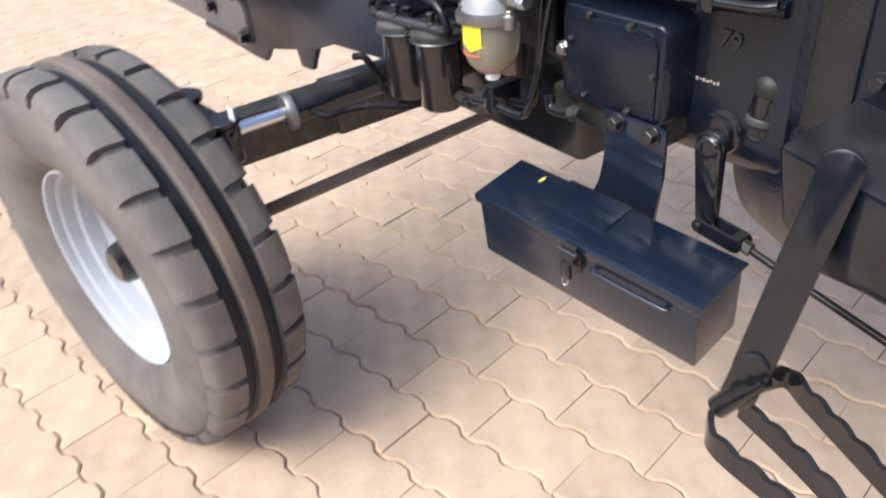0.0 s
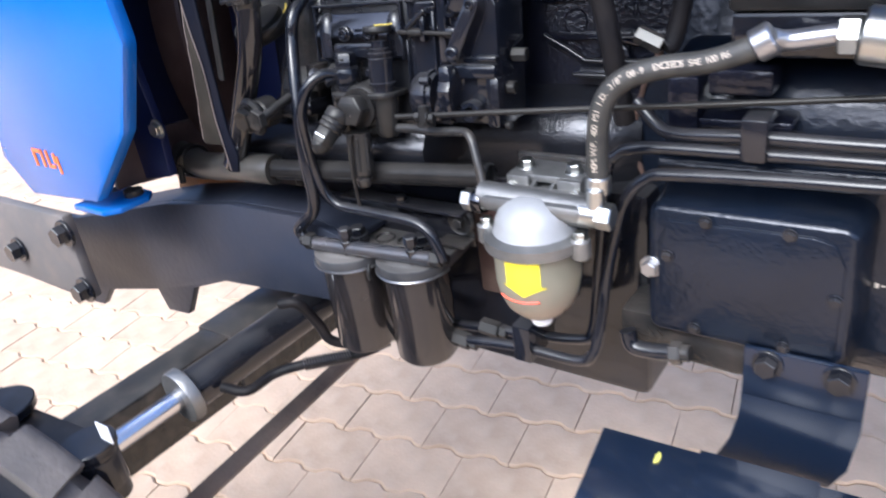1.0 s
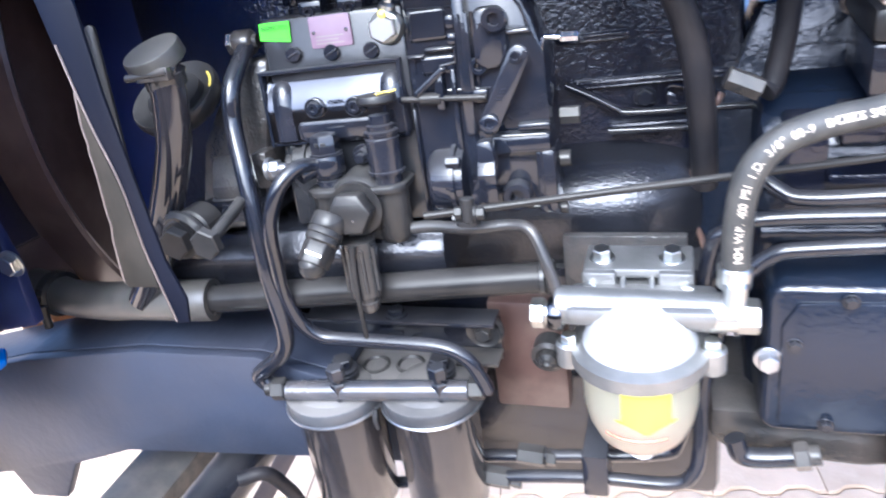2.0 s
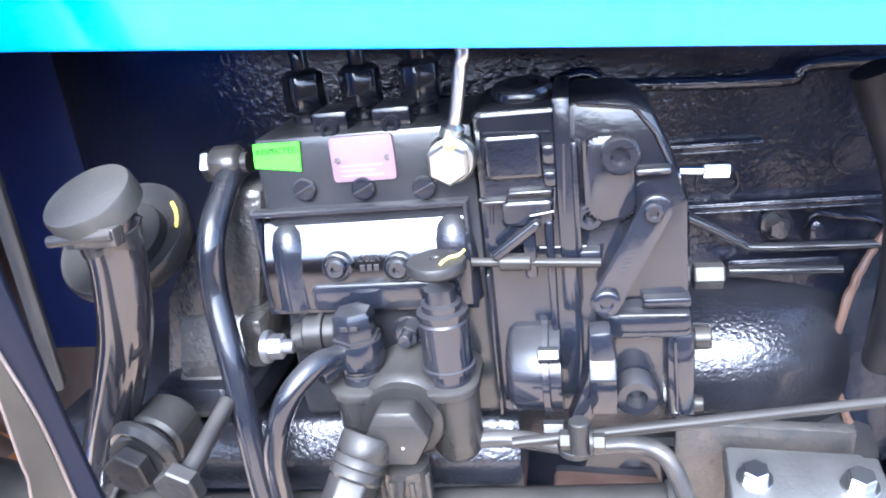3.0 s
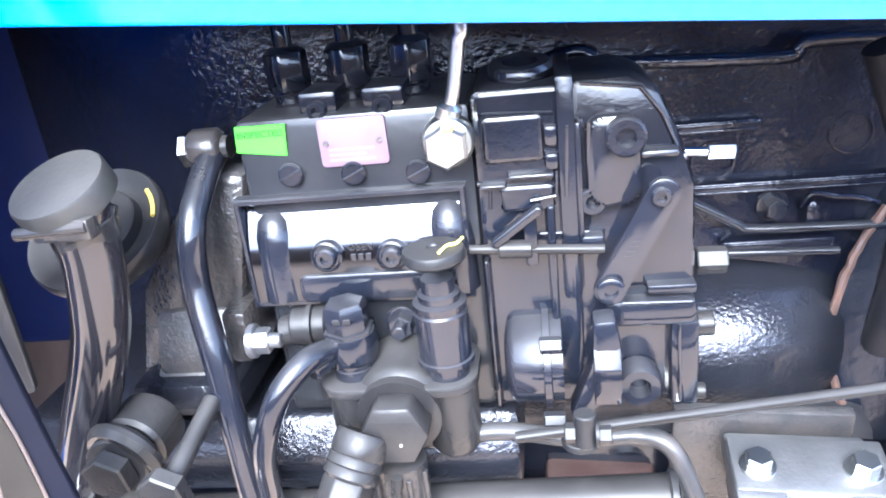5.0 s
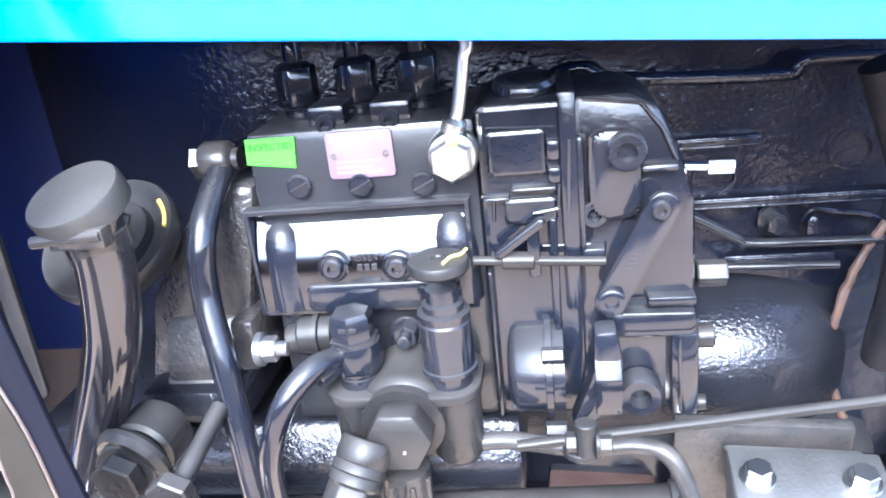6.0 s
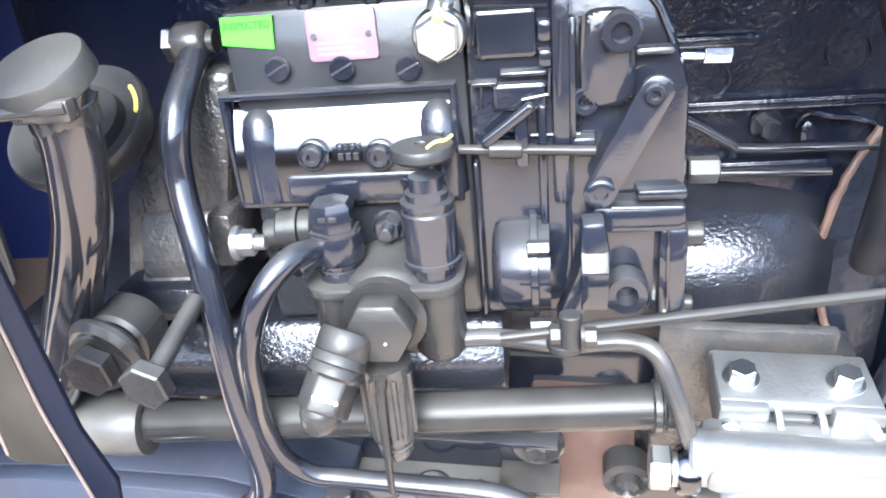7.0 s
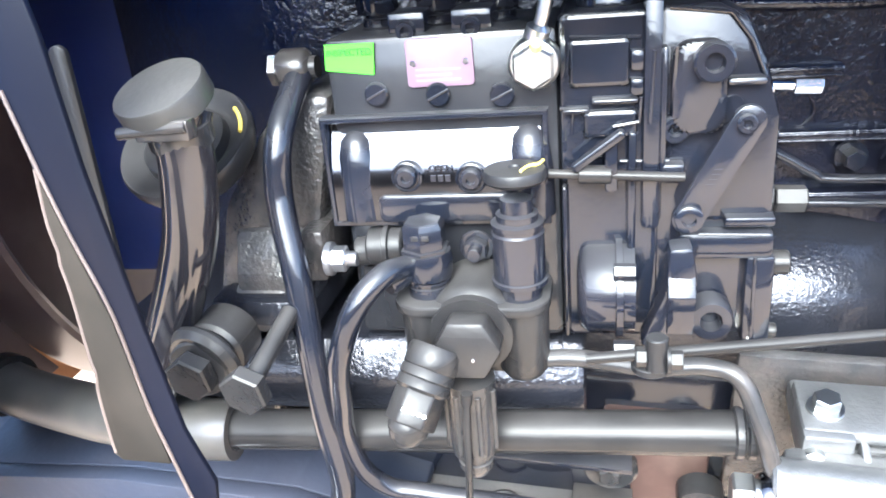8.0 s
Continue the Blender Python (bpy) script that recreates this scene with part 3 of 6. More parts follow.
# cast ledges that catch the light
for x0, x1, z0, z1 in ((0.1375, 0.1534, 1.105, 1.1084), (0.0688, 0.0809, 1.0958, 1.0981),
                       (0.0815, 0.1017, 1.0994, 1.1019), (0.1107, 0.1135, 1.0678, 1.1229),
                       (0.0971, 0.1009, 1.0232, 1.087), (0.0677, 0.0702, 0.9838, 1.0624),
                       (0.1108, 0.1218, 1.0626, 1.0717)):
    bm = B()
    box(bm, x0, x1, -0.009, 0.0, z0, z1, 0.0016)
    part("cast_ledge", bm, BLACK, gov)
# fine cast ridges of the housing
for line in ([(0.0713, -0.0045, 1.1125), (0.0727, -0.0045, 1.1282), (0.1021, -0.0045, 1.1268)], [(0.1077, -0.008, 1.1217), (0.1063, -0.008, 1.0903)], [(0.1166, -0.0095, 1.1227), (0.1154, -0.003, 1.0743)],
             [(0.0907, -0.0075, 1.0895), (0.1019, -0.0075, 1.0912), (0.1026, -0.0075, 1.102)], [(0.0939, -0.0045, 1.0727), (0.1153, -0.003, 1.0717)], [(0.0678, -0.0045, 1.0977), (0.0736, -0.0045, 1.0972), (0.0727, -0.0045, 1.0859)],
             [(0.1139, -0.003, 1.1379), (0.1385, -0.003, 1.1343), (0.1474, -0.003, 1.1227), (0.1534, -0.003, 1.1081)], [(0.1284, -0.0105, 1.039), (0.1588, -0.0105, 1.0384)], [(0.154, -0.0085, 1.0261), (0.1546, -0.0085, 0.9853)]):
    bm = B()
    tube(bm, line, 0.0009, n=8, k=1)
    part("cast_ridge", bm, BLACK, gov)
# throttle lever
bm = B()
bar(bm, (0.1456, -0.016, 1.092), (0.1226, -0.016, 1.0488), 0.0138, 0.004)
part("throttle_lever", bm, BLACK, gov)
for p, r in (((0.1444, -0.018, 1.0916), 0.004), ((0.123, -0.018, 1.0497), 0.0062)):
    bm = B()
    socket(bm, p, F, r, 0.003)
    part("lever_pin", bm, BLACK, gov)
bm = B()
for i in range(4):
    q = Vector((0.1327, -0.0182, 1.0682)) + Vector((0.0011, 0, 0.0022)) * (i - 1.5) 
    box(bm, q.x - 0.0018, q.x + 0.0018, q.y - 0.0004, q.y + 0.001, q.z - 0.0005, q.z + 0.0005, 0)
part("stamped_mark", bm, BLACK, gov)
bm = B()
prism(bm, [(0.1141, 1.0399), (0.1242, 1.0408), (0.1271, 1.0223), (0.12, 1.0019),
           (0.1099, 0.9885), (0.1022, 0.9919), (0.1129, 1.0186)], -0.030, -0.016, bev=0.0025)
arm = part("governor_arm", bm, BLACK, gov)
bm = B()
za, zb, zc = 1.027, 1.018, 0.9981
prism(bm, [(-0.0295, za), (-0.034, zb), (-0.0305, zc), (-0.026, zc), (-0.026, za)], 0.1138, 0.1258, "x", 0.0008)
part("arm_ridge", bm, BLACK, arm)
# stubs on the rear face
bm = B()
cyl(bm, (0.1597, 0.02, 1.0986), (0.1711, 0.02, 1.0977), 0.0022, n=12)
part("stop_screw", bm, STEEL, gov)
bm = B()
cyl(bm, (0.1701, 0.02, 1.0978), (0.1822, 0.02, 1.0973), 0.0036, n=6)
part("stop_screw_tip", bm, STEEL, gov, "bright steel stop screw tip")
bm = B()
cyl(bm, (0.1659, 0.02, 1.0443), (0.1803, 0.02, 1.044), 0.0066, n=6)
part("rear_stub", bm, DARKSTEEL, gov)
bm = B()
cyl(bm, (0.1646, 0.01, 1.0155), (0.1729, 0.01, 1.0157), 0.006, n=16)
part("rear_stub", bm, DARKSTEEL, gov)
bm = B()
cyl(bm, (0.1634, 0.005, 0.9811), (0.1687, 0.005, 0.9809), 0.004, n=16)
part("rear_stub", bm, DARKSTEEL, gov)

# throttle rod
bm = B()
q0 = Vector((0.0784, -0.052, 0.9979))
q1 = Vector((0.2266, -0.0327, 1.0037))
far = Vector((0.5011, 0.0048, 1.0121))
tube(bm, [q0, q0.lerp(q1, 0.5), q1, q1.lerp(far, 0.5), far, (0.62, 0.016, 1.0145)], 0.0026, k=4)
rod = part("throttle_rod", bm, TUBEGREY, tractor, "long thin steel throttle rod")
bm = B()
p = Vector((0.1083, -0.05, 0.9993))
cyl(bm, p + Vector((0, 0, -0.007)), p + Vector((0, 0, 0.009)), 0.0048, n=16)
cyl(bm, p + Vector((-0.009, 0, -0.001)), p + Vector((-0.004, 0, -0.001)), 0.0045, n=6)
bolt(bm, p + Vector((0.004, 0, -0.002)), (1, 0, 0), 0.0045, 0.007)
cyl(bm, p + Vector((-0.002, 0.006, -0.011)), p + Vector((-0.002, 0.006, -0.0075)), 0.0085, n=20)
part("ball_joint", bm, MATTE, rod)

# lift pump below the injection pump
bm = B()
lt = 1.0165
lobes = rounded(-0.0115, 0.0625, -0.0405, 0.004, 0.0135, 7)
prism(bm, lobes, lt - 0.006, lt, "z", 0.0018)
for x in (0.003, 0.0485):
    lathe(bm, (x, -0.024, 0.972), (0, 0, 1), [(0, 0), (0.009, 0.001), (0.0125, 0.006), (0.0128, lt - 0.976), (0, lt - 0.976)], 32)
box(bm, 0.002, 0.049, -0.030, 0.006, 0.974, lt - 0.004, 0.005)
lift = part("lift_pump", bm, DARKSTEEL, tractor, "dusty black fuel lift pump")
c = Vector((0.0260, -0.05, 1.002))
bm = B()
lathe(bm, c + Vector((0, 0.045, 0.002)), (0, -1, -0.06), [(0, 0), (0.0225, 0), (0.0225, 0.026), (0.0215, 0.029), (0.0195, 0.031), (0.0195, 0.036), (0, 0.036)], 40)
part("plug_neck", bm, DARKSTEEL, lift)
bm = B()
hexm = Matrix.Translation(c) @ Matrix.Rotation(radians(-4), 4, "X")
prism(bm, [(0.0160 * math.cos(radians(60 * i)), 0.0160 * math.sin(radians(60 * i))) for i in range(6)], -0.006, 0.010, "y", 0.0022, hexm)
part("hex_plug", bm, DARKSTEEL, lift)
bm = B()
cyl(bm, hexm @ Vector((0.003, -0.0055, -0.004)), hexm @ Vector((0.003, -0.0066, -0.004)), 0.0008, n=8)
part("punch_mark", bm, STEEL, lift)
bm = B()
sx, sy = 0.0235, -0.040
lathe(bm, (sx, sy, 0.923), (0, 0, 1), [(0, 0), (0.006, 0.001), (0.0085, 0.005), (0.0088, 0.009), (0.0078, 0.0095), (0.0078, 0.012), (0.0108, 0.014), (0.0122, 0.022), (0.0122, 0.056), (0, 0.056)], 28)
part("strainer_body", bm, DUSTY, lift)
for a in (-70, -25, 25, 70):
    bm = B()
    cyl(bm, (sx + 0.0119 * math.sin(radians(a)), sy - 0.0119 * math.cos(radians(a)), 0.942), (sx + 0.0119 * math.sin(radians(a)), sy - 0.0119 * math.cos(radians(a)), 0.975), 0.0016, n=10)
    part("strainer_rib", bm, DUSTY, lift)
bm = B()
tube(bm, [(sx + 0.001, sy - 0.0150, 0.980), (sx, sy - 0.0160, 0.965), (sx - 0.001, sy - 0.0150, 0.938), (sx - 0.0025, sy - 0.0110, 0.922), (sx - 0.004, sy - 0.006, 0.905)], 0.0021, radii=lambda s: 1.35 if s < 0.1 else 0.9)
part("strainer_clip", bm, TUBEGREY, lift)
# outlet bolt with its banjo ring
ox = 0.0048
bm = B()
lathe(bm, (ox, -0.024, lt - 0.001), (0, 0, 1), [(0.0098, 0), (0.0098, 0.0055), (0.0088, 0.006), (0.0088, 0.008), (0.0112, 0.0085), (0.0112, 0.0095)], 32)
part("outlet_neck", bm, BLACK, lift)
bm = B()
lathe(bm, (ox, -0.024, lt + 0.0085), (0, 0, 1), [(0.0090, 0), (0.0118, 0.0008), (0.0124, 0.004), (0.0124, 0.010), (0.0116, 0.0135), (0.0090, 0.0145)], 32)
cyl(bm, (ox - 0.008, -0.030, lt + 0.015), (ox - 0.0165, -0.040, lt + 0.012), 0.0068, n=20)
part("outlet_banjo", bm, BLACK, lift)
bm = B()
lathe(bm, (ox, -0.024, lt + 0.0225), (0, 0, 1), [(0.0120, 0), (0.0120, 0.0012), (0.0104, 0.0016), (0.0104, 0.0125), (0.0088, 0.0145), (0.0045, 0.0155), (0, 0.0157)], 6)
part("outlet_cap", bm, BLACK, lift)
bm = B()
box(bm, ox - 0.0042, ox + 0.0042, -0.0245 - 0.0095, -0.0245 - 0.0085, lt + 0.0300, lt + 0.0325, 0.0004)
part("cap_mark", bm, MATTE, lift)
k = Vector((0.0485, -0.026, 1.0763))
zb = 1.016
bm = B()
lathe(bm, (k.x, -0.026, zb - 0.002), (0, 0, 1), [(0.0102, 0), (0.0102, 0.009), (0.0130, 0.0095), (0.0130, 0.0115), (0.0120, 0.012), (0.0120, 0.034), (0.0112, 0.035), (0.0112, 0.0365), (0.0120, 0.037), (0.0120, 0.039), (0.0095, 0.040), (0.0095, 0.043), (0.0075, 0.044), (0.0072, 0.05), (0, 0.05)], 32)
part("primer_barrel", bm, BLACK, lift)
bm = B()
lathe(bm, (k.x, -0.026, k.z - 0.0055), (0, 0, 1), [(0, 0), (0.008, 0), (0.0125, 0.001), (0.0138, 0.0025), (0.0138, 0.0055), (0.0132, 0.0068), (0.003, 0.0075), (0.0026, 0.0066), (0, 0.0066)], 40)
part("primer_knob", bm, MATTE, lift, "round black hand primer knob")
bm = B()
tube(bm, [(k.x + 0.0035, -0.034, k.z + 0.0024), (k.x + 0.006, -0.027, k.z + 0.0024), (k.x + 0.010, -0.024, k.z + 0.0022), (k.x + 0.012, -0.018, k.z + 0.0022)], 0.0007, n=6)
part("paint_mark", bm, BRASSY, lift)
bm = B()
prism(bm, rounded(0.0175, 0.0330, -0.0395, -0.0285, 0.005), lt + 0.0002, lt + 0.0014, "z", 0.0003)
part("copper_tag", bm, COPPER, lift, "copper coloured paint mark")
for x in (0.0155, 0.0365):
    bm = B()
    cyl(bm, (x, -0.034, lt), (x, -0.034, lt + 0.002), 0.0022, n=14)
    part("flange_rivet", bm, DUSTY, lift)
# inlet union pointing down to the front
a, b = Vector((0.0080, -0.056, 0.9915)), Vector((-0.0040, -0.077, 0.963))
bm = B()
d = (b - a).normalized()
lathe(bm, a - d * 0.012, d, [(0, 0), (0.0118, 0), (0.0128, 0.002), (0.0128, 0.010), (0.0122, 0.0108), (0.0128, 0.0116), (0.0128, 0.0150), (0.0120, 0.0158), (0.0126, 0.0166), (0.0126, 0.0200), (0.0112, 0.0215), (0, 0.0215)], 36)
union = part("inlet_union", bm, DARKSTEEL, lift)
bm = B()
side = d.cross(Vector((0, -1, 0))).normalized()
front = side.cross(d).normalized()
if front.y > 0:
    front = -front
um = Matrix(((side.x, front.x, d.x, 0), (side.y, front.y, d.y, 0), (side.z, front.z, d.z, 0), (0, 0, 0, 1)))
um.translation = a + d * 0.009
prism(bm, [(0.0122 * math.cos(radians(60 * i)), 0.0122 * math.sin(radians(60 * i))) for i in range(6)], 0.0, 0.016, "z", 0.0012, um)
lathe(bm, a + d * 0.0245, d, [(0.0095, 0), (0.0095, 0.003), (0.0065, 0.008), (0.003, 0.0105), (0, 0.011)], 20)
part("union_nut", bm, DARKSTEEL, union)
bm = B()
for i in range(5):
    q = um @ Vector((-0.0048 + 0.0024 * i, 0.0106, 0.0095))
    cyl(bm, q, q + front * 0.0006, 0.0009, n=8)
part("stamped_mark", bm, STEEL, union)
p = Vector((0.0262, -0.006, 1.0325))
bm = B()
bolt(bm, p, F, 0.0062, 0.008)
cyl(bm, along(p, F, 0.007), along(p, F, 0.013), 0.0034, n=12)
part("mounting_nut", bm, BLACK, lift)

# fuel pipes from pump and lift pump to the twin filter
bm = B()
tube(bm, [(-0.0016, -0.03, 1.0328), (-0.0107, -0.045, 1.0349), (-0.0226, -0.055, 1.0232), (-0.0339, -0.055, 0.9968), (-0.0395, -0.047, 0.9685), (-0.0445, -0.036, 0.938), (-0.0407, -0.029, 0.911), (-0.029, -0.0245, 0.896), (-0.011, -0.0233, 0.8925), (0.0298, -0.0259, 0.8904), (0.0687, -0.0281, 0.8874), (0.0875, -0.0282, 0.878), (0.0962, -0.0267, 0.862), (0.1005, -0.0251, 0.848)], 0.0056, k=8)
part("fuel_pipe", bm, BLACK, tractor, "gloss black bent fuel pipe")
bm = B()
tube(bm, [(-0.0574, 0.012, 1.1175), (-0.0611, 0.0, 1.105), (-0.0634, -0.015, 1.0887), (-0.0651, -0.02, 1.0629), (-0.0589, -0.03, 1.0265), (-0.0553, -0.036, 0.9853), (-0.0535, -0.038, 0.95), (-0.0515, -0.035, 0.909), (-0.0575, -0.032, 0.887), (-0.075, -0.030, 0.872), (-0.087, -0.027, 0.8615), (-0.0815, -0.0245, 0.852), (-0.073, -0.0234, 0.848)], 0.0068, k=8)
part("fuel_pipe", bm, BLACK, tractor, "gloss black bent fuel pipe")

# oil filler cap with its hose, timing cover and bolts
q = Vector((-0.0973, -0.05, 1.1258))
ax = Vector((-0.12, -0.42, 0.9)).normalized()
bm = B()
lathe(bm, q - ax * 0.012, ax, [(0, 0), (0.0195, 0), (0.0208, 0.001), (0.0208, 0.010), (0.0200, 0.0115), (0, 0.0118)], 40)
part("breather_cap", bm, CAPGREY, tractor, "dusty black round breather cap")
bm = B()
tube(bm, [q - ax * 0.012 + Vector((0.006, 0, 0)), (-0.0915, -0.048, 1.1061), (-0.0925, -0.048, 1.0900), (-0.0955, -0.048, 1.0710), (-0.1005, -0.047, 1.0540), (-0.1110, -0.045, 1.0310), (-0.1255, -0.042, 1.0030), (-0.146, -0.035, 0.968), (-0.180, -0.02, 0.930)], 0.0125, n=20, k=8)
part("breather_hose", bm, HOSEGLOSS, tractor, "thick black breather hose")
bm = B()
a = Vector((-0.0929, -0.046, 1.1078))
lathe(bm, a - Vector((0, 0, 0.008)), (0.05, -0.25, 1), [(0.0126, 0), (0.0142, 0.001), (0.0142, 0.010), (0.0126, 0.011)], 28)
box(bm, a.x - 0.011, a.x + 0.014, a.y - 0.0185, a.y - 0.010, a.z - 0.003, a.z + 0.006, 0.0015)
cyl(bm, a + Vector((-0.019, -0.0165, 0.001)), a + Vector((0.013, -0.0175, 0.003)), 0.0026, n=16)
part("hose_clamp", bm, DUSTY, tractor)
p = Vector((-0.1180, -0.004, 1.0900))
tilt = Vector((-0.08, -0.58, 0.81)).normalized()
bm = B()
lathe(bm, p - tilt * 0.016, tilt, [(0.0, 0), (0.030, 0), (0.0335, 0.004), (0.0355, 0.010), (0.0355, 0.014), (0.0345, 0.016), (0.0325, 0.0155), (0.0290, 0.012), (0.0225, 0.0105), (0.0215, 0.016), (0.0200, 0.017), (0, 0.017)], 48)
pul = part("filler_flange", bm, MATTE, tractor, "dull black flange under the breather cap")
bm = B()
e1_ = (Vector((1, 0, 0)) - tilt * tilt.x).normalized()
e2_ = tilt.cross(e1_)
tube(bm, [p + (e1_ * math.cos(radians(a)) + e2_ * math.sin(radians(a))) * 0.0300 - tilt * 0.0022 for a in (8, 20, 32, 42)], 0.0012, n=6)
part("paint_mark", bm, BRASSY, pul)
bm = B()
prism(bm, [(-0.1345, 0.9694), (-0.1139, 1.0467), (-0.0871, 1.0858), (-0.0638, 1.1074),
           (-0.044, 1.1058), (-0.0748, 0.9673)], 0.012, 0.12, bev=0.006)
timing = part("timing_case", bm, CRINKLE, tractor, "black painted timing gear case")
bm = B()
box(bm, -0.0663, -0.0534, -0.004, 0.04, 1.0113, 1.0399, 0.003)
part("pump_flange", bm, CRINKLE, timing)
bm = B()
for x0, x1, za, zb, ya, yb in ((-0.1083, -0.0682, 1.0113, 1.0372, 0.0, 0.0115), (-0.1101, -0.0804, 0.9924, 1.0076, -0.008, 0.002)):
    prism(bm, [(ya, za), (yb, zb), (0.06, zb), (0.06, za - 0.01), (ya, za - 0.01)], x0, x1, "x", 0.003)
part("sloped_pad", bm, CRINKLE, timing)
p = Vector((-0.0462, -0.012, 1.0286))
bm = B()
cyl(bm, p, p + Vector((0.0075, 0, 0)), 0.0066, n=6)
cyl(bm, p + Vector((-0.003, 0, 0)), p + Vector((0.0005, 0, 0)), 0.0085, n=20)
cyl(bm, p + Vector((0.007, 0, 0)), p + Vector((0.013, 0, 0)), 0.0038, n=16)
part("flange_nut", bm, NUTGREY, timing, "bright flange nut on a stud")
bm = B()
cyl(bm, (-0.0287, -0.004, 1.0317), (-0.0101, -0.004, 1.0323), 0.0095, n=28)
lathe(bm, (-0.0206, -0.004, 1.0322), (1, 0, 0), [(0.0095, 0), (0.0112, 0.0006), (0.0112, 0.003), (0.0095, 0.0036)], 28)
cyl(bm, (-0.035, -0.004, 1.0289), (-0.0276, -0.004, 1.0301), 0.0075, n=20)
part("feed_union", bm, MATTE, timing)
bm = B()
box(bm, -0.1228, -0.0608, -0.01, 0.1, 0.9859, 1.0033, 0.006)
zf = 0.9773
prism(bm, [(0.0, zf), (-0.011, zf - 0.022), (-0.005, 0.9317), (0.12, 0.9317), (0.12, zf)], -0.2, PX1 + 0.01, "x", 0.004)
part("timing_case_foot", bm, SPARK, timing)
p = Vector((-0.1045, -0.06, 0.9920))
bm = B()
cyl(bm, p + Vector((0.004, 0.034, 0.004)), p + Vector((0.002, 0.012, 0.002)), 0.0165, n=32, c=0.002)
cyl(bm, p + Vector((0.002, 0.012, 0.002)), p + Vector((0, 0.004, 0)), 0.0205, n=36, c=0.003)
cyl(bm, p + Vector((0, 0.005, 0)), p, 0.0150, n=32, c=0.001)
cyl(bm, p, p + Vector((-0.001, -0.009, -0.001)), 0.0122, n=6, c=0.001)
part("pulley_bolt", bm, DARKSTEEL, tractor, "large dusty hexagon bolt with washer")
p = Vector((-0.0689, -0.077, 0.9963))
bm = B()
cyl(bm, p, p + Vector((-0.001, -0.008, -0.001)), 0.0116, n=6, c=0.001)
cyl(bm, p + Vector((0.007, 0.04, 0.016)), p, 0.0045, n=16)
part("adjuster_bolt", bm, DARKSTEEL, tractor)

# coolant tube below the pump and lower radiator hose
ty = -0.02
a, b = Vector((-0.126, -0.02, 0.9271)), Vector((0.1544, -0.02, 0.9379))
bm = B()
cyl(bm, (a.x, ty, a.z), (b.x, ty, b.z), 0.0112, n=32, c=0.001)
ct = part("coolant_tube", bm, TUBEGREY, tractor, "dusty black coolant tube")
for t in (0.0, 0.02, 0.975, 0.995):
    bm = B()
    c = a.lerp(b, t)
    lathe(bm, (c.x, ty, c.z), (1, 0, 0), [(0.0112, 0), (0.013, 0.001), (0.013, 0.004), (0.0112, 0.005)], 32)
    part("hose_clip", bm, DUSTY, ct)
bm = B()
tube(bm, [(a.x + 0.01, ty, a.z), (a.x - 0.01, ty, a.z), (-0.195, -0.008, 0.9235), (-0.235, 0.008, 0.916), (-0.290, 0.028, 0.911), (-0.322, 0.038, 0.914), (-0.350, 0.046, 0.918)], 0.0172, n=24)
part("radiator_hose", bm, HOSEDUST, tractor, "grey black lower radiator hose")
bm = B()
c = Vector((-0.322, 0.038, 0.914))
lathe(bm, c, (1, -0.3, -0.1), [(0.0172, 0), (0.0215, 0.001), (0.0215, 0.011), (0.0172, 0.012)], 28)
cyl(bm, c + Vector((0.004, -0.024, -0.004)), c + Vector((0.004, -0.024, -0.026)), 0.004, n=12)
part("hose_clip", bm, TUBEGREY, tractor)

# pipe along the crankcase to the sediment bowl
bm = B()
tube(bm, [(0.0466, -0.025, 0.9794), (0.0723, -0.025, 0.9815), (0.1063, -0.03, 0.9802), (0.1317, -0.03, 0.9813), (0.1461, -0.035, 0.9783), (0.1547, -0.04, 0.9588), (0.1626, -0.045, 0.934), (0.1672, -0.055, 0.928)], 0.0044, k=8)
part("fuel_pipe", bm, DUSTY, tractor, "dusty black fuel pipe")

# the engine side leans a little inward and is turned against the chassis
ENGINE = pose(0.0269, -0.1361, 0.0053, -7.42, -1.014, 3.86)
for ob in tractor.children:
    ob.matrix_basis = ENGINE

# ---- sediment bowl ----
SY = -0.055
c = Vector((0.22, -0.055, 0.9166))
bt, bb = 0.9049, 0.8219
bm = B()
box(bm, 0.183, 0.253, -0.026, 0.024, 0.922, 0.9365, 0.003)
bowl_head = part("sediment_filter", bm, ALU, tractor, "cast aluminium fuel sediment filter with a clear bowl")
bm = B()
box(bm, 0.1815, 0.2540, -0.028, 0.008, 0.9415, 0.949, 0.002)
part("top_plate", bm, ALU, bowl_head)
for x in (0.1925, 0.2430):
    bm = B()
    box(bm, x - 0.0115, x + 0.0115, -0.0325, -0.004, 0.9280, 0.9482, 0.002)
    part("bolt_boss", bm, ALU, bowl_head)
for x in (0.2085, 0.2275):
    bm = B()
    prism(bm, [(-0.026, 0.9435), (-0.031, 0.9430), (-0.043, 0.9385), (-0.043, 0.930), (-0.026, 0.930)], x - 0.0018, x + 0.0018, "x", 0.0008)
    part("web", bm, ALU, bowl_head)
for x in (0.1865, 0.2505):
    bm = B()
    cyl(bm, (x, -0.031, 0.9375), (x, -0.038, 0.9385), 0.0048, n=6, c=0.0006)
    part("bleed_plug", bm, ZINC, bowl_head)
bm = B()
box(bm, c.x - 0.048, c.x + 0.050, SY - 0.012, SY + 0.026, 0.9256, 0.9405, 0.006)
lathe(bm, (c.x, SY, bt - 0.006), (0, 0, 1), [(0.03, 0), (0.046, 0), (0.046, 0.010), (0.0385, 0.0125), (0.03, 0.013)], 48)
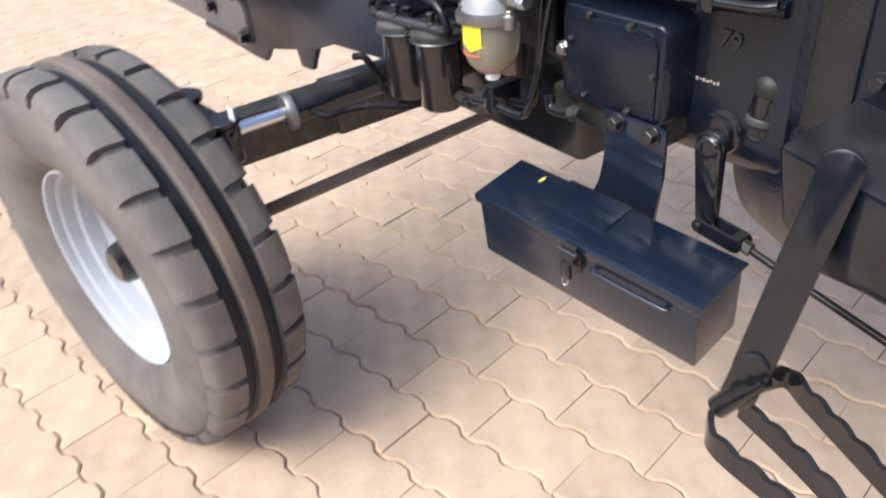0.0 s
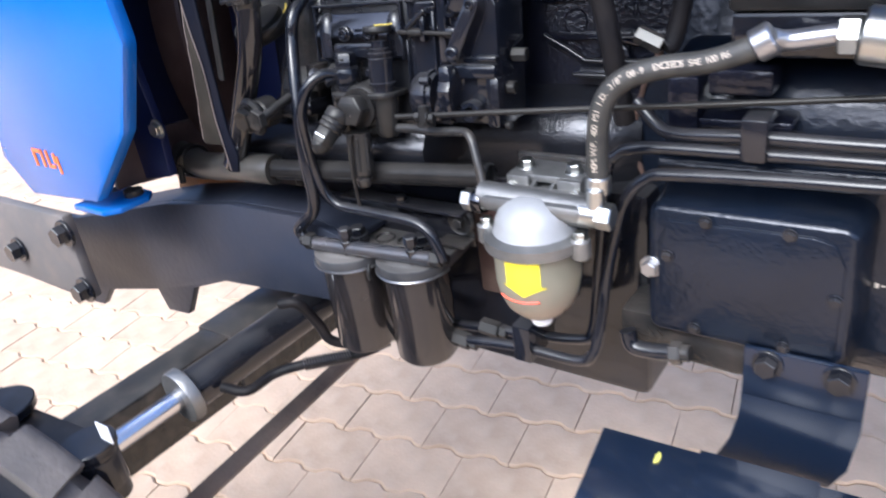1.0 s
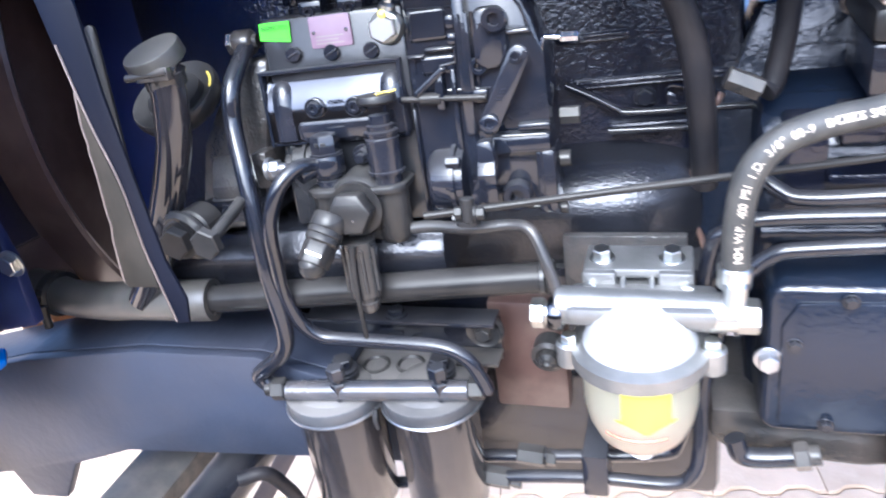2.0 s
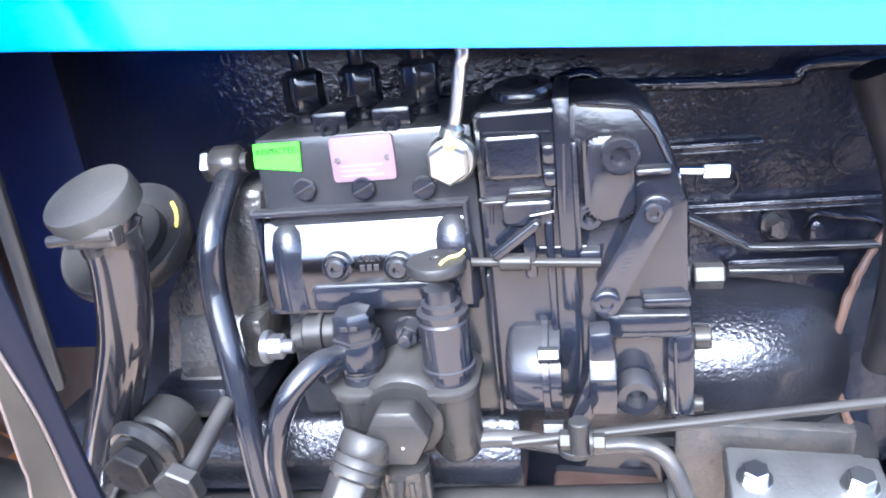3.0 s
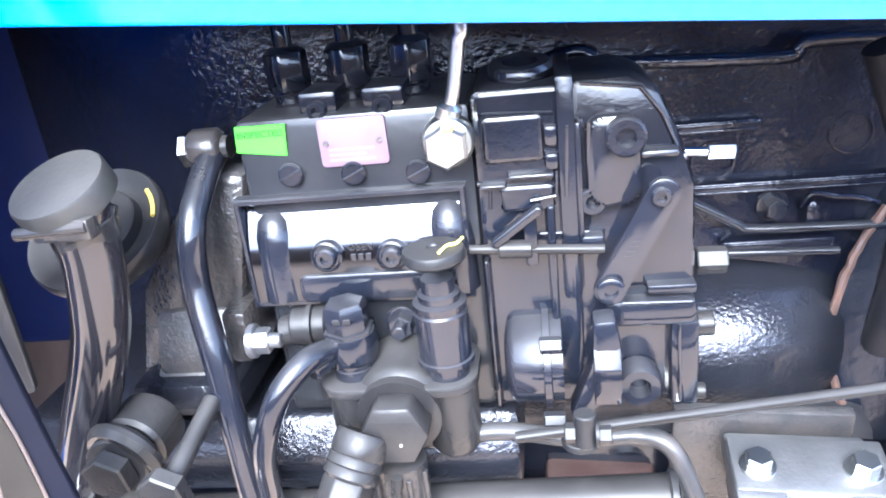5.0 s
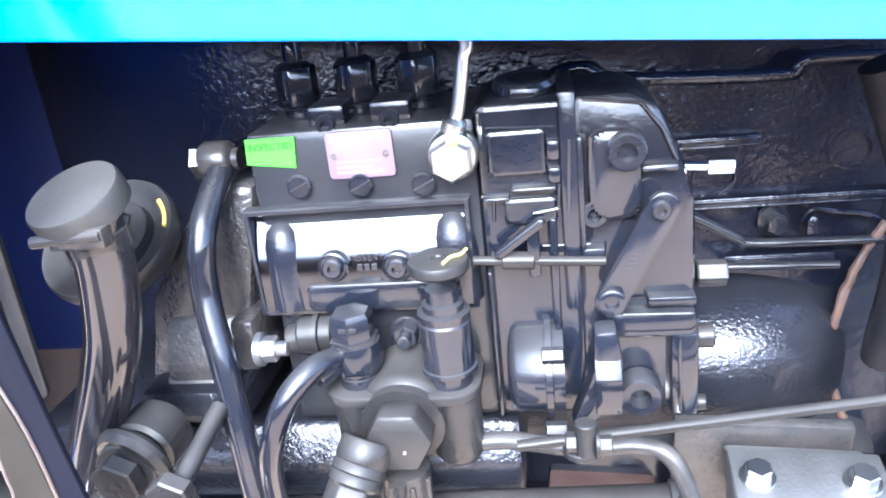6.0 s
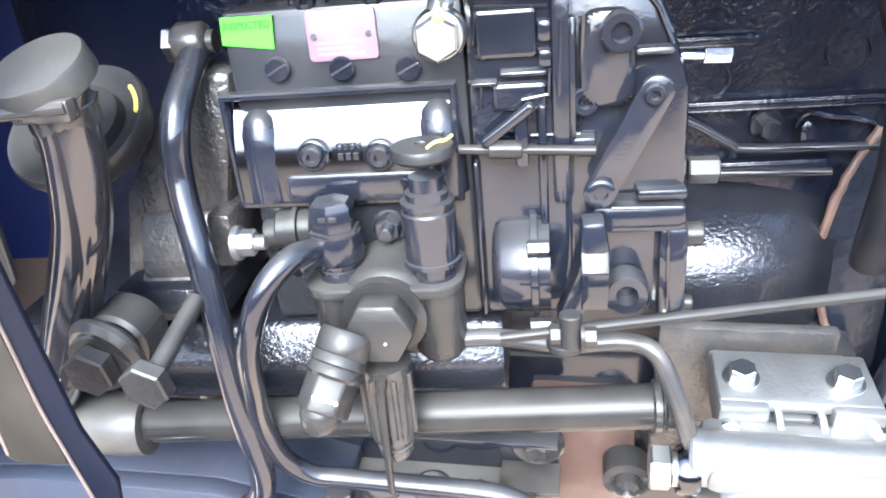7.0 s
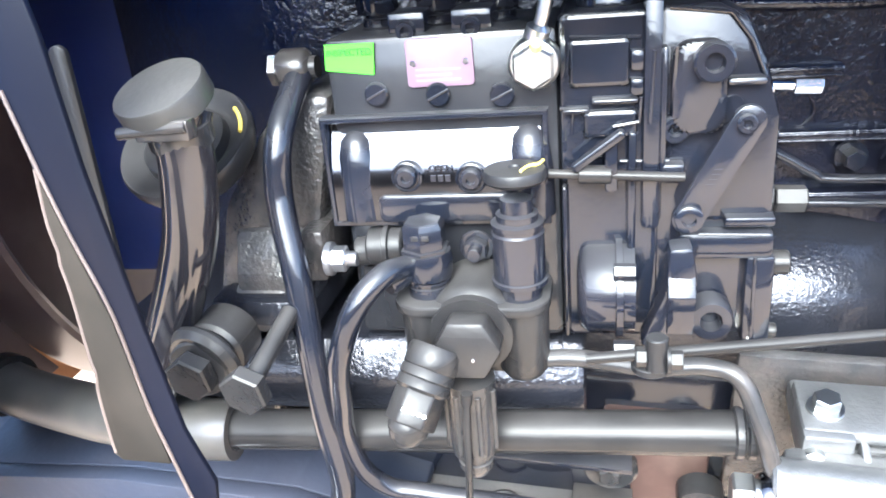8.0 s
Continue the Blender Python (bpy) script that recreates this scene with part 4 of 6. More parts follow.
cyl(bm, (c.x - 0.055, SY + 0.004, 0.934), (c.x + 0.056, SY + 0.004, 0.9309), 0.0132, n=28)
for s in (-1, 1):
    cyl(bm, (c.x + s * 0.046, SY - 0.006, bt - 0.012), (c.x + s * 0.046, SY - 0.006, bt + 0.006), 0.009, n=20)
part("filter_head", bm, ALU, bowl_head)
bm = B()
lathe(bm, (c.x, SY, bt - 0.006), (0, 0, 1), [(0.0375, 0.0128), (0.0365, 0.015), (0.0345, 0.023), (0.030, 0.032), (0.022, 0.039), (0.012, 0.043), (0, 0.044)], 48)
part("dome", bm, FROST, bowl_head, "frosted white cast dome")
for p in ((0.1932, -0.013, 0.9485), (0.2405, -0.013, 0.9485)):
    bm = B()
    bolt(bm, p, (0, -0.1, 1), 0.0064, 0.009)
    part("bolt", bm, ZINC, bowl_head)
for s in (-1, 1):
    bm = B()
    bolt(bm, (c.x + s * 0.046, SY - 0.006, bt + 0.005), (0, 0, 1), 0.0055, 0.007)
    part("clamp_bolt", bm, ZINC, bowl_head)
hgt = bt - bb
bm = B()
lathe(bm, (c.x, SY, bb), (0, 0, 1), [(0, 0), (0.012, 0.001), (0.022, 0.006), (0.031, 0.016), (0.036, 0.028), (0.0385, 0.042), (0.039, hgt)], 48)
part("bowl", bm, BOWL, bowl_head, "frosted clear plastic bowl")
bm = B()
lathe(bm, (c.x, SY, bb + 0.003), (0, 0, 1), [(0, 0), (0.010, 0.001), (0.020, 0.006), (0.0265, 0.014), (0.028, 0.018), (0, 0.018)], 40)
part("fuel_residue", bm, material("reddish_fuel", (0.72, 0.34, 0.26), 0.4), bowl_head, "reddish fuel residue")
bm = B()
lathe(bm, (c.x, SY, bb - 0.009), (0, 0, 1), [(0, 0), (0.009, 0), (0.0105, 0.003), (0.0105, 0.010), (0.013, 0.012), (0, 0.012)], 16)
part("drain_plug", bm, WHITE, bowl_head, "white drain plug")
# arrow sticker, curved round the bowl
bm = B()
R = 0.0394
rows = [(0.008, -0.4, 0.4), (0.033, -0.4, 0.4), (0.0335, -0.54, 0.54), (0.042, -0.03, 0.03)]
def bowl_r(h):
    return R if hgt - h > 0.040 else R - 0.0006 - (0.040 - (hgt - h)) * 0.11
layers = []
for off in (0.0003, 0.0009):
    layers.append([[bm.verts.new((c.x + (bowl_r(h) + off) * math.sin(a0 + (a1 - a0) * i / 8 + 0.15), SY - (bowl_r(h) + off) * math.cos(a0 + (a1 - a0) * i / 8 + 0.15), bt - h)) for i in range(9)] for h, a0, a1 in rows])
for g in layers:
    for a, b in zip(g, g[1:]):
        for i in range(8):
            bm.faces.new((a[i], a[i + 1], b[i + 1], b[i]))
part("arrow_sticker", bm, YELLOW, bowl_head, "yellow arrow sticker")
bm = B()
tube(bm, [(c.x + 0.0388 * math.sin(a), SY - 0.0388 * math.cos(a), bt - 0.047 - 0.002 * math.cos(a * 2)) for a in (-0.55, -0.3, 0, 0.25, 0.5)], 0.0010, n=6)
part("level_mark", bm, RED, bowl_head, "red level mark")
bm = B()
l = Vector((0.1677, -0.048, 0.9292))
cyl(bm, (l.x + 0.004, SY, l.z), (l.x - 0.010, SY, l.z), 0.008, n=20)
cyl(bm, (l.x - 0.009, SY, l.z), (l.x - 0.019, SY, l.z), 0.0105, n=6)
part("inlet_fitting", bm, ZINC, bowl_head)
bm = B()
lathe(bm, (l.x - 0.007, SY, l.z), (1, 0, 0), [(0.006, 0), (0.0108, 0), (0.0118, 0.002), (0.0118, 0.008), (0.0108, 0.010), (0.006, 0.010)], 28)
part("inlet_banjo", bm, CHROME, bowl_head, "dark polished banjo ring")
r = Vector((0.2698, -0.048, 0.9317))
bm = B()
cyl(bm, (r.x - 0.006, SY, r.z), (r.x + 0.012, SY, r.z), 0.0105, n=20)
cyl(bm, (r.x + 0.010, SY, r.z), (r.x + 0.024, SY, r.z), 0.0115, n=6)
cyl(bm, (r.x + 0.009, SY, r.z), (r.x + 0.009, SY, r.z + 0.024), 0.0075, n=20)
part("outlet_fitting", bm, ZINC, bowl_head)
bm = B()
cyl(bm, (0.278, -0.048, 0.9492), (0.2786, -0.048, 0.9644), 0.0105, n=20)
ferr = part("hose_ferrule", bm, ZINC, tractor)
bm = B()
cyl(bm, (0.3851, -0.01, 1.0602), (0.3981, -0.008, 1.0677), 0.0125, n=20)
ferr = part("hose_ferrule", bm, NUTGREY, tractor)
HOSE = [(0.2787, -0.048, 0.9607), (0.279, -0.048, 0.9919), (0.2838, -0.047, 1.0224), (0.2987, -0.043, 1.0419), (0.3253, -0.035, 1.0503), (0.3571, -0.022, 1.0524), (0.3877, -0.01, 1.061)]
bm = B()
tube(bm, HOSE, 0.0089, n=20, k=8)
hose = part("fuel_hose", bm, HOSEGREY, tractor, "weathered grey rubber hose with white printed lettering")
bm = B()
tube(bm, [(0.3956, -0.008, 1.0661), (0.4059, 0.0, 1.0629), (0.4336, 0.005, 1.0659), (0.4406, 0.005, 1.0659)], 0.0075, n=14)
part("hose_pipe", bm, NUTGREY, tractor)
bm = B()
cyl(bm, (0.4364, 0.005, 1.0659), (0.4509, 0.005, 1.066), 0.0135, n=6)
cyl(bm, (0.4509, 0.005, 1.066), (0.4744, 0.005, 1.0632), 0.02, n=24)
part("hose_union", bm, ZINC, tractor)
# white lettering that follows the hose
path = smooth(HOSE, 12)
msg = "NOM. W.P. 400 PSI I.D. 3/8\" 08-9  EXCEEDS SAE 100 R6"
total = sum((b - a).length for a, b in zip(path, path[1:]))
def at_length(s):
    for a, b in zip(path, path[1:]):
        L = (b - a).length
        if s <= L:
            return a + (b - a) * (s / L), (b - a).normalized()
        s -= L
    return path[-1], (path[-1] - path[-2]).normalized()
for i, ch in enumerate(msg):
    if ch == " ":
        continue
    p, d = at_length(0.012 + (total - 0.03) * i / len(msg))
    out = Vector((0.1, -1, 0.35))
    out = (out - d * out.dot(d)).normalized()
    up = out.cross(d)
    m = Matrix(((d.x, up.x, out.x, 0), (d.y, up.y, out.y, 0), (d.z, up.z, out.z, 0), (0, 0, 0, 1)))
    words(ch, 0.0068, Matrix.Translation(p + out * 0.0088) @ m, LETTER, hose, "printed_letter")

# mounting plate of the sediment filter
bm = B()
box(bm, 0.1582, 0.2507, 0.03, 0.038, 0.8324, 0.9443, 0.002)
part("mounting_plate", bm, CRINKLE, tractor)

# ---- twin fuel filter ----
FY = -0.035
c1, c2 = Vector((-0.0288, -0.035, 0.8)), Vector((0.0535, -0.035, 0.8016))
cz = 0.8406
cb = 0.7191
def lobes(r):
    """Front outline of the head, two round lobes that meet in a cusp."""
    h = (c2.x - c1.x) / 2
    k = math.asin(min(1, h / r))
    a = [(c1.x - r * math.cos(t), FY - r * math.sin(t)) for t in [math.pi * i / 24 for i in range(25)] if t < math.pi / 2 + k]
    b = [(c2.x + r * math.cos(t), FY - r * math.sin(t)) for t in [math.pi * i / 24 for i in range(25)] if t < math.pi / 2 + k]
    return a + b[::-1]
front = lobes(0.0415)
bm = B()
prism(bm, front + [(c2.x + 0.0415, FY + 0.050), (c2.x + 0.030, FY + 0.056), (c1.x - 0.026, FY + 0.056), (c1.x - 0.0415, FY + 0.046)], cz - 0.006, cz + 0.007, "z", 0.0022)
for x in (c1.x, c2.x):
    lathe(bm, (x, FY, cz + 0.005), (0, 0, 1), [(0.034, 0), (0.030, 0.003), (0.020, 0.006), (0, 0.007)], 40)
filt = part("fuel_filter", bm, HEADDUST, tractor, "dusty black twin fuel filter with two canisters")
# the glint along the lip is painted in as a bright strip
bm = B()
tube(bm, [(x, y, cz - 0.005) for x, y in lobes(0.0422)], 0.0012, n=8, k=1)
part("head_lip", bm, GLINTLIP, filt, "lip with its bright glint painted in")
bm = B()
cyl(bm, (c1.x - 0.032, FY - 0.02, cz + 0.016), (c2.x + 0.036, FY - 0.02, cz + 0.016), 0.0085, n=24)
part("cross_tube", bm, TUBEWORN, filt, "dusty glossy cross tube")
for x in (c1.x + 0.030, c2.x - 0.022):
    bm = B()
    lathe(bm, (x, FY + 0.026, cz + 0.006), (0, 0, 1), [(0.0125, 0), (0.0125, 0.002), (0.0105, 0.003), (0.009, 0.0005), (0, 0.0003)], 28)
    part("core_plug", bm, DARKSTEEL, filt)
bm = B()
tube(bm, [((c1.x + c2.x) / 2, FY - 0.026, cz + 0.002), ((c1.x + c2.x) / 2, FY - 0.030, cz - 0.006), ((c1.x + c2.x) / 2 + 0.001, FY - 0.030, cz - 0.014)], 0.0022, n=8)
part("drip", bm, MATTE, filt)
for x in (c1.x, c2.x):
    bm = B()
    lathe(bm, (x, FY, cb), (0, 0, 1), [(0, 0.0), (0.020, 0.0), (0.0305, 0.003), (0.0348, 0.009), (0.0360, cz - cb - 0.002), (0.0, cz - cb - 0.002)], 48)
    part("canister", bm, CANISTER, filt)
    bm = B()
    cyl(bm, (x + 0.009, FY + 0.006, cz + 0.008), (x + 0.009, FY + 0.006, cz + 0.018), 0.012, n=24, c=0.002)
    bolt(bm, (x + 0.009, FY + 0.006, cz + 0.017), (0, 0, 1), 0.0088, 0.012)
    part("centre_bolt", bm, BLACK, filt)
    bm = B()
    cyl(bm, (x + 0.014, FY - 0.022, cz + 0.010), (x + 0.014, FY - 0.022, cz + 0.026), 0.0066, n=6)
    cyl(bm, (x + 0.014, FY - 0.022, cz + 0.025), (x + 0.014, FY - 0.022, cz + 0.031), 0.0042, n=14)
    cyl(bm, (x + 0.014, FY - 0.022, cz + 0.030), (x + 0.014, FY - 0.022, cz + 0.041), 0.0074, n=6, c=0.001)
    part("bleed_screw", bm, BLACK, filt)
for x, s in ((c1.x - 0.032, -1), (c2.x + 0.036, 1)):
    bm = B()
    cyl(bm, (x, FY - 0.02, cz + 0.018), (x + s * 0.012, FY - 0.02, cz + 0.018), 0.0095, n=6)
    cyl(bm, (x + s * 0.011, FY - 0.02, cz + 0.018), (x + s * 0.018, FY - 0.02, cz + 0.018), 0.006, n=16)
    part("banjo_bolt", bm, DARKSTEEL, filt)

filt.matrix_basis = Matrix.Translation((0.012, -0.032, -0.008)) @ Matrix.Rotation(radians(6), 4, "Z") @ Matrix.Translation((-0.012, 0.035, 0))

# bracket above the filter, and crankcase lower side
bm = B()
box(bm, -0.0671, 0.105, 0.015, 0.021, 0.835, 0.8785, 0.002)
box(bm, -0.062, 0.105, -0.004, 0.0205, 0.8785, 0.8825, 0.0012)
br = part("filter_bracket", bm, BLACK, tractor, "black angle bracket above the fuel filter")
bm = B()
box(bm, 0.070, 0.106, -0.008, 0.0155, 0.8435, 0.847, 0.001)
part("lower_lip", bm, DUSTY, br)
bm = B()
lathe(bm, (0.092, 0.0155, 0.866), F, [(0.0165, 0), (0.0165, 0.004), (0.0145, 0.006), (0.011, 0.004), (0, 0.004)], 28)
bolt(bm, (0.092, 0.012, 0.866), F, 0.0065, 0.009)
part("bolt", bm, DUSTY, br)
bm = B()
bolt(bm, (0.020, 0.006, 0.8825), (0, 0, 1), 0.0070, 0.007)
part("bolt", bm, BLACK, br)
bm = B()
box(bm, -0.16, 0.28, 0.06, 0.5, 0.6579, 0.90, 0.01)
part("oil_sump", bm, BLACK, tractor, "dusty dark oil sump")
bm = B()
box(bm, 0.0855, 0.1522, 0.045, 0.07, 0.7609, 0.873, 0.004)
part("side_plate", bm, RUST, tractor, "brown primed side plate")

# pipes under the bowl
bm = B()
tube(bm, [(-0.025, -0.01, 0.702), (0.0885, -0.02, 0.7353), (0.173, -0.025, 0.7515), (0.2376, -0.025, 0.7528), (0.2553, -0.025, 0.7654), (0.2603, -0.02, 0.7881), (0.2622, -0.005, 0.8329), (0.2728, -0.005, 0.8865), (0.2853, -0.005, 0.9273), (0.3046, -0.005, 0.9482), (0.3285, -0.005, 0.953), (0.4148, -0.005, 0.958), (0.4776, -0.005, 0.96), (0.5683, -0.005, 0.9644), (0.5934, 0.0, 0.9686)], 0.0055, k=6)
pipes = part("hydraulic_pipe", bm, BLACK, tractor, "gloss black hydraulic pipe")
bm = B()
tube(bm, [(0.0681, 0.0, 0.739), (0.1422, 0.0, 0.7478), (0.2269, 0.0, 0.7595), (0.2451, 0.0, 0.7766), (0.2538, 0.0, 0.8448), (0.2643, 0.0, 0.944), (0.2753, 0.0, 0.9637), (0.2979, 0.0, 0.9725), (0.3712, 0.0, 0.9746), (0.475, 0.0, 0.9763), (0.5653, 0.0, 0.9762), (0.5905, 0.0, 0.9862)], 0.0055, k=6)
part("hydraulic_pipe", bm, BLACK, tractor, "gloss black hydraulic pipe")
bm = B()
tube(bm, [(0.2856, 0.02, 1.0055), (0.3064, 0.01, 0.9895), (0.3247, 0.005, 0.9849), (0.3832, 0.0, 0.9887), (0.4735, 0.0, 0.9889), (0.555, 0.0, 0.9909), (0.5775, 0.0, 1.0002), (0.5843, 0.01, 1.0109)], 0.0055, k=6)
part("hydraulic_pipe", bm, BLACK, tractor, "gloss black hydraulic pipe")
for p in ((0.096, -0.02, 0.737), (0.1231, 0.0, 0.7464)):
    bm = B()
    v = Vector(p)
    cyl(bm, v + Vector((-0.012, 0, 0.001)), v + Vector((0.012, 0, -0.001)), 0.0095, n=6)
    cyl(bm, v + Vector((0.013, 0, 0)), v + Vector((0.022, 0, -0.001)), 0.008, n=6)
    part("pipe_union", bm, DARKSTEEL, tractor)
bm = B()
v = Vector((0.182, -0.03, 0.764))
box(bm, v.x - 0.01, v.x + 0.01, -0.036, 0.02, v.z - 0.022, v.z + 0.02, 0.002)
part("pipe_clamp", bm, BLACK, tractor)
for p in ((0.3882, -0.012, 0.9898), (0.5175, -0.012, 0.9691)):
    v = Vector(p)
    bm = B()
    box(bm, v.x - 0.010, v.x + 0.010, -0.012, 0.02, v.z - 0.018, v.z + 0.017, 0.003)
    part("pipe_clamp", bm, BLACK, tractor)

bm = B()
tube(bm, [(0.2852, -0.01, 0.7923), (0.291, -0.012, 0.7777), (0.3071, -0.012, 0.7763), (0.3283, -0.012, 0.7799)], 0.008, n=14)
part("elbow_fitting", bm, BLACK, tractor)
bm = B()
cyl(bm, (0.3273, -0.012, 0.7797), (0.3383, -0.012, 0.7822), 0.011, n=6)
cyl(bm, (0.3374, -0.012, 0.782), (0.3456, -0.012, 0.7838), 0.008, n=16)
part("elbow_nut", bm, DUSTY, tractor)
bm = B()
p = Vector((0.1447, -0.0, 0.8483))
lathe(bm, p + Vector((0, 0.02, 0)), F, [(0.014, 0), (0.014, 0.016), (0.010, 0.018), (0.0075, 0.016), (0.007, 0.022), (0.003, 0.024), (0, 0.02)], 28)
part("plug_boss", bm, DUSTY, tractor)

# ---- gearbox and side cover ----
bm = B()
gz0, gz1 = 0.7286, 1.04
prism(bm, rounded(0.046, 0.55, gz0, gz1, 0.07), 0.296, 0.60, "x", 0.012)
housing = part("clutch_housing", bm, HOUSING, tractor, "black painted clutch housing casting")
bm = B()
lathe(bm, (0.50, 0.30, 0.80), (1, 0, 0), [(0, 0), (0.20, 0), (0.228, 0.02), (0.244, 0.07), (0.25, 0.25), (0.25, 1.2), (0, 1.2)], 64)
part("gearbox", bm, HOUSING, tractor, "black painted gearbox casting")
bm = B()
prism(bm, rounded(0.049, 0.55, 0.80, 1.037, 0.05), 0.58, 1.2, "x", 0.006)
part("gearbox_side", bm, HOUSING, housing)
# low rough cast band behind the lever
bm = B()
prism(bm, rounded(0.0445, 0.54, 0.79, 1.030, 0.045), 0.610, 0.662, "x", 0.004)
part("cast_band", bm, SPARK, housing)
for z in (0.985, 0.90, 0.815):
    bm = B()
    bolt(bm, (0.682, 0.049, z), F, 0.0085, 0.010)
    part("flange_bolt", bm, BLACK, housing)
bm = B()
prism(bm, [(0.268, 0.80), (0.268, 0.770), (0.285, 0.757), (0.380, 0.752), (0.470, 0.768), (0.470, 0.80)], 0.012, 0.12, bev=0.006)
part("lower_flange", bm, CASTGREY, housing)
# ledge under the pipes
bm = B()
tube(bm, [(0.30, 0.040, 0.944), (0.40, 0.040, 0.945), (0.50, 0.040, 0.947), (0.58, 0.042, 0.952)], 0.009, n=12)
part("casting_ledge", bm, HOUSING, housing)
# side cover: a deep box with slanted flanks and a flat plate
bm = B()
x0, x1 = 0.303, 0.466
z0, z1 = 0.797, 0.922
def cover_ring(i, j, y, r):
    return [bm.verts.new((x, y, z)) for x, z in rounded(x0 + i, x1 - j, z0 + i, z1 - j, r)]
loops = [cover_ring(-0.004, -0.010, 0.07, 0.022), cover_ring(-0.002, -0.006, 0.010, 0.018), cover_ring(0, -0.001, 0.0, 0.012), cover_ring(0.002, 0.001, -0.003, 0.010), cover_ring(0.004, 0.003, -0.004, 0.008)]
for a, b in zip(loops, loops[1:]):
    for i in range(len(a)):
        j = (i + 1) % len(a)
        bm.faces.new((a[i], a[j], b[j], b[i]))
bm.faces.new(loops[-1])
cov = part("side_cover", bm, HOUSING, tractor, "deep gloss black gearbox side cover with a bolted plate")
bm = B()
prism(bm, [(x0 + 0.012, z0 + 0.008), (x1 - 0.006, z0 + 0.010), (x1 - 0.006, z1 - 0.030), (x1 - 0.014, z1 - 0.012), (x1 - 0.03, z1 - 0.008), (x0 + 0.02, z1 - 0.010), (x0 + 0.010, z1 - 0.03)], -0.0075, -0.003, bev=0.0015)
part("cover_plate", bm, HOUSING, cov)
for px, pz in ((0.354, 0.915), (0.419, 0.914), (0.322, 0.878), (0.456, 0.862), (0.347, 0.809), (0.421, 0.809)):
    bm = B()
    bolt(bm, (px, -0.0075, pz), F, 0.0042, 0.005)
    part("cover_bolt", bm, BLACK, cov)
bm = B()
bolt(bm, (0.306, -0.002, 0.862), F, 0.0075, 0.010)
part("cover_bolt", bm, NUTGREY, cov)
words("79", 0.030, Matrix.Translation((0.5175, 0.0455, 0.905)) @ pose(0, 0, 0, 90, 6, 0), BLACK, tractor, "cast_number", 0.003)
bm = B()
for i in range(7):
    box(bm, 0.477 + 0.0048 * i, 0.4800 + 0.0048 * i, 0.0445, 0.048, 0.8505 + 0.0015 * (i % 3 == 1), 0.8545 - 0.0012 * (i % 2), 0.0004)
part("stamped_mark", bm, LETTER, tractor)
bm = B()
box(bm, 0.3112, 0.3368, 0.02, 0.06, 0.9827, 1.0283, 0.003)
part("casting_pad", bm, CAST, housing)
bm = B()
box(bm, 0.3433, 0.3924, 0.022, 0.06, 1.0136, 1.034, 0.003)
part("casting_pad", bm, CAST, housing)
bm = B()
box(bm, 0.3372, 0.4085, 0.02, 0.06, 0.9869, 0.9945, 0.002)
part("casting_pad", bm, CAST, housing)

bm = B()
box(bm, 0.345, 0.38, 0.12, 0.5, 0.9, 1.42, 0.008)
part("back_plate", bm, HOUSING, tractor)
bm = B()
box(bm, 0.357, 0.76, 0.03, 0.36, 1.041, 1.076, 0.004)
part("battery_tray", bm, BLACK, tractor, "black battery tray above the clutch housing")
bm = B()
box(bm, 0.355, 0.765, 0.026, 0.364, 1.0765, 1.098, 0.005)
part("battery_lid", bm, MATTE, tractor, "dull black battery box lid")
bm = B()
box(bm, 0.36, 0.76, 0.03, 0.36, 1.0985, 1.1015, 0.001)
part("battery_cover", bm, TAN, tractor, "tan dusty battery cover sheet")
# added ochre blocks carry the colour of sunlit ground beyond the battery box
bm = B()
box(bm, 0.33, 0.40, 0.365, 0.5, 1.041, 1.16, 0.004)
box(bm, 0.336, 0.356, 0.16, 0.366, 1.0405, 1.06, 0.004)
part("cable_bracket", bm, SUNGROUND, tractor, "ochre filler for sunlit ground seen behind the battery")
bm = B()
tube(bm, [(0.2312, 0.03, 1.1399), (0.2495, 0.03, 1.094), (0.258, 0.035, 1.0442), (0.2621, 0.05, 0.9764)], 0.0095, n=16)
part("cable_hose", bm, DULL, tractor, "black rubber hose")
bm = B()
tube(bm, [(0.3132, 0.06, 1.1253), (0.311, 0.06, 1.0836), (0.3044, 0.055, 1.0492), (0.2989, 0.05, 1.0436)], 0.008, n=16)
part("cable_hose", bm, DULL, tractor, "black rubber hose")
bm = B()
cyl(bm, (0.2971, 0.05, 1.0449), (0.2743, 0.05, 1.0553), 0.008, n=6)
part("hose_end", bm, DUSTY, tractor)

# ---- tool box and bracket ----
ex = Vector((0.342, 0.034, -0.017)).normalized()
ey = Vector((-0.034, 0.342, 0.050))
ey = (ey - ex * ey.dot(ex)).normalized()
ez = ex.cross(ey)
corner = Vector((0.289, -0.150, 0.697))
TB = Matrix(((ex.x, ey.x, ez.x, corner.x), (ex.y, ey.y, ez.y, corner.y), (ex.z, ey.z, ez.z, corner.z), (0, 0, 0, 1)))
TL, TW, TH = 0.345, 0.092, 0.104
bm = B()
box(bm, 0.003, TL - 0.003, 0.003, TW - 0.003, -TH, -0.003, 0.003, TB)
tb = part("tool_box", bm, TOOLBLUE, tractor, "black painted steel tool box with a latch")
bm = B()
box(bm, -0.001, TL + 0.001, -0.001, TW + 0.001, -0.003, 0.0, 0.001, TB)
box(bm, -0.001, TL + 0.001, -0.0012, 0.0005, -0.013, -0.001, 0.0004, TB)
part("lid", bm, TOOLBLUE, tb)
v = TB.inverted() @ Vector((0.4602, -0.135, 0.6757))
vx = v.x - 0.004
bm = B()
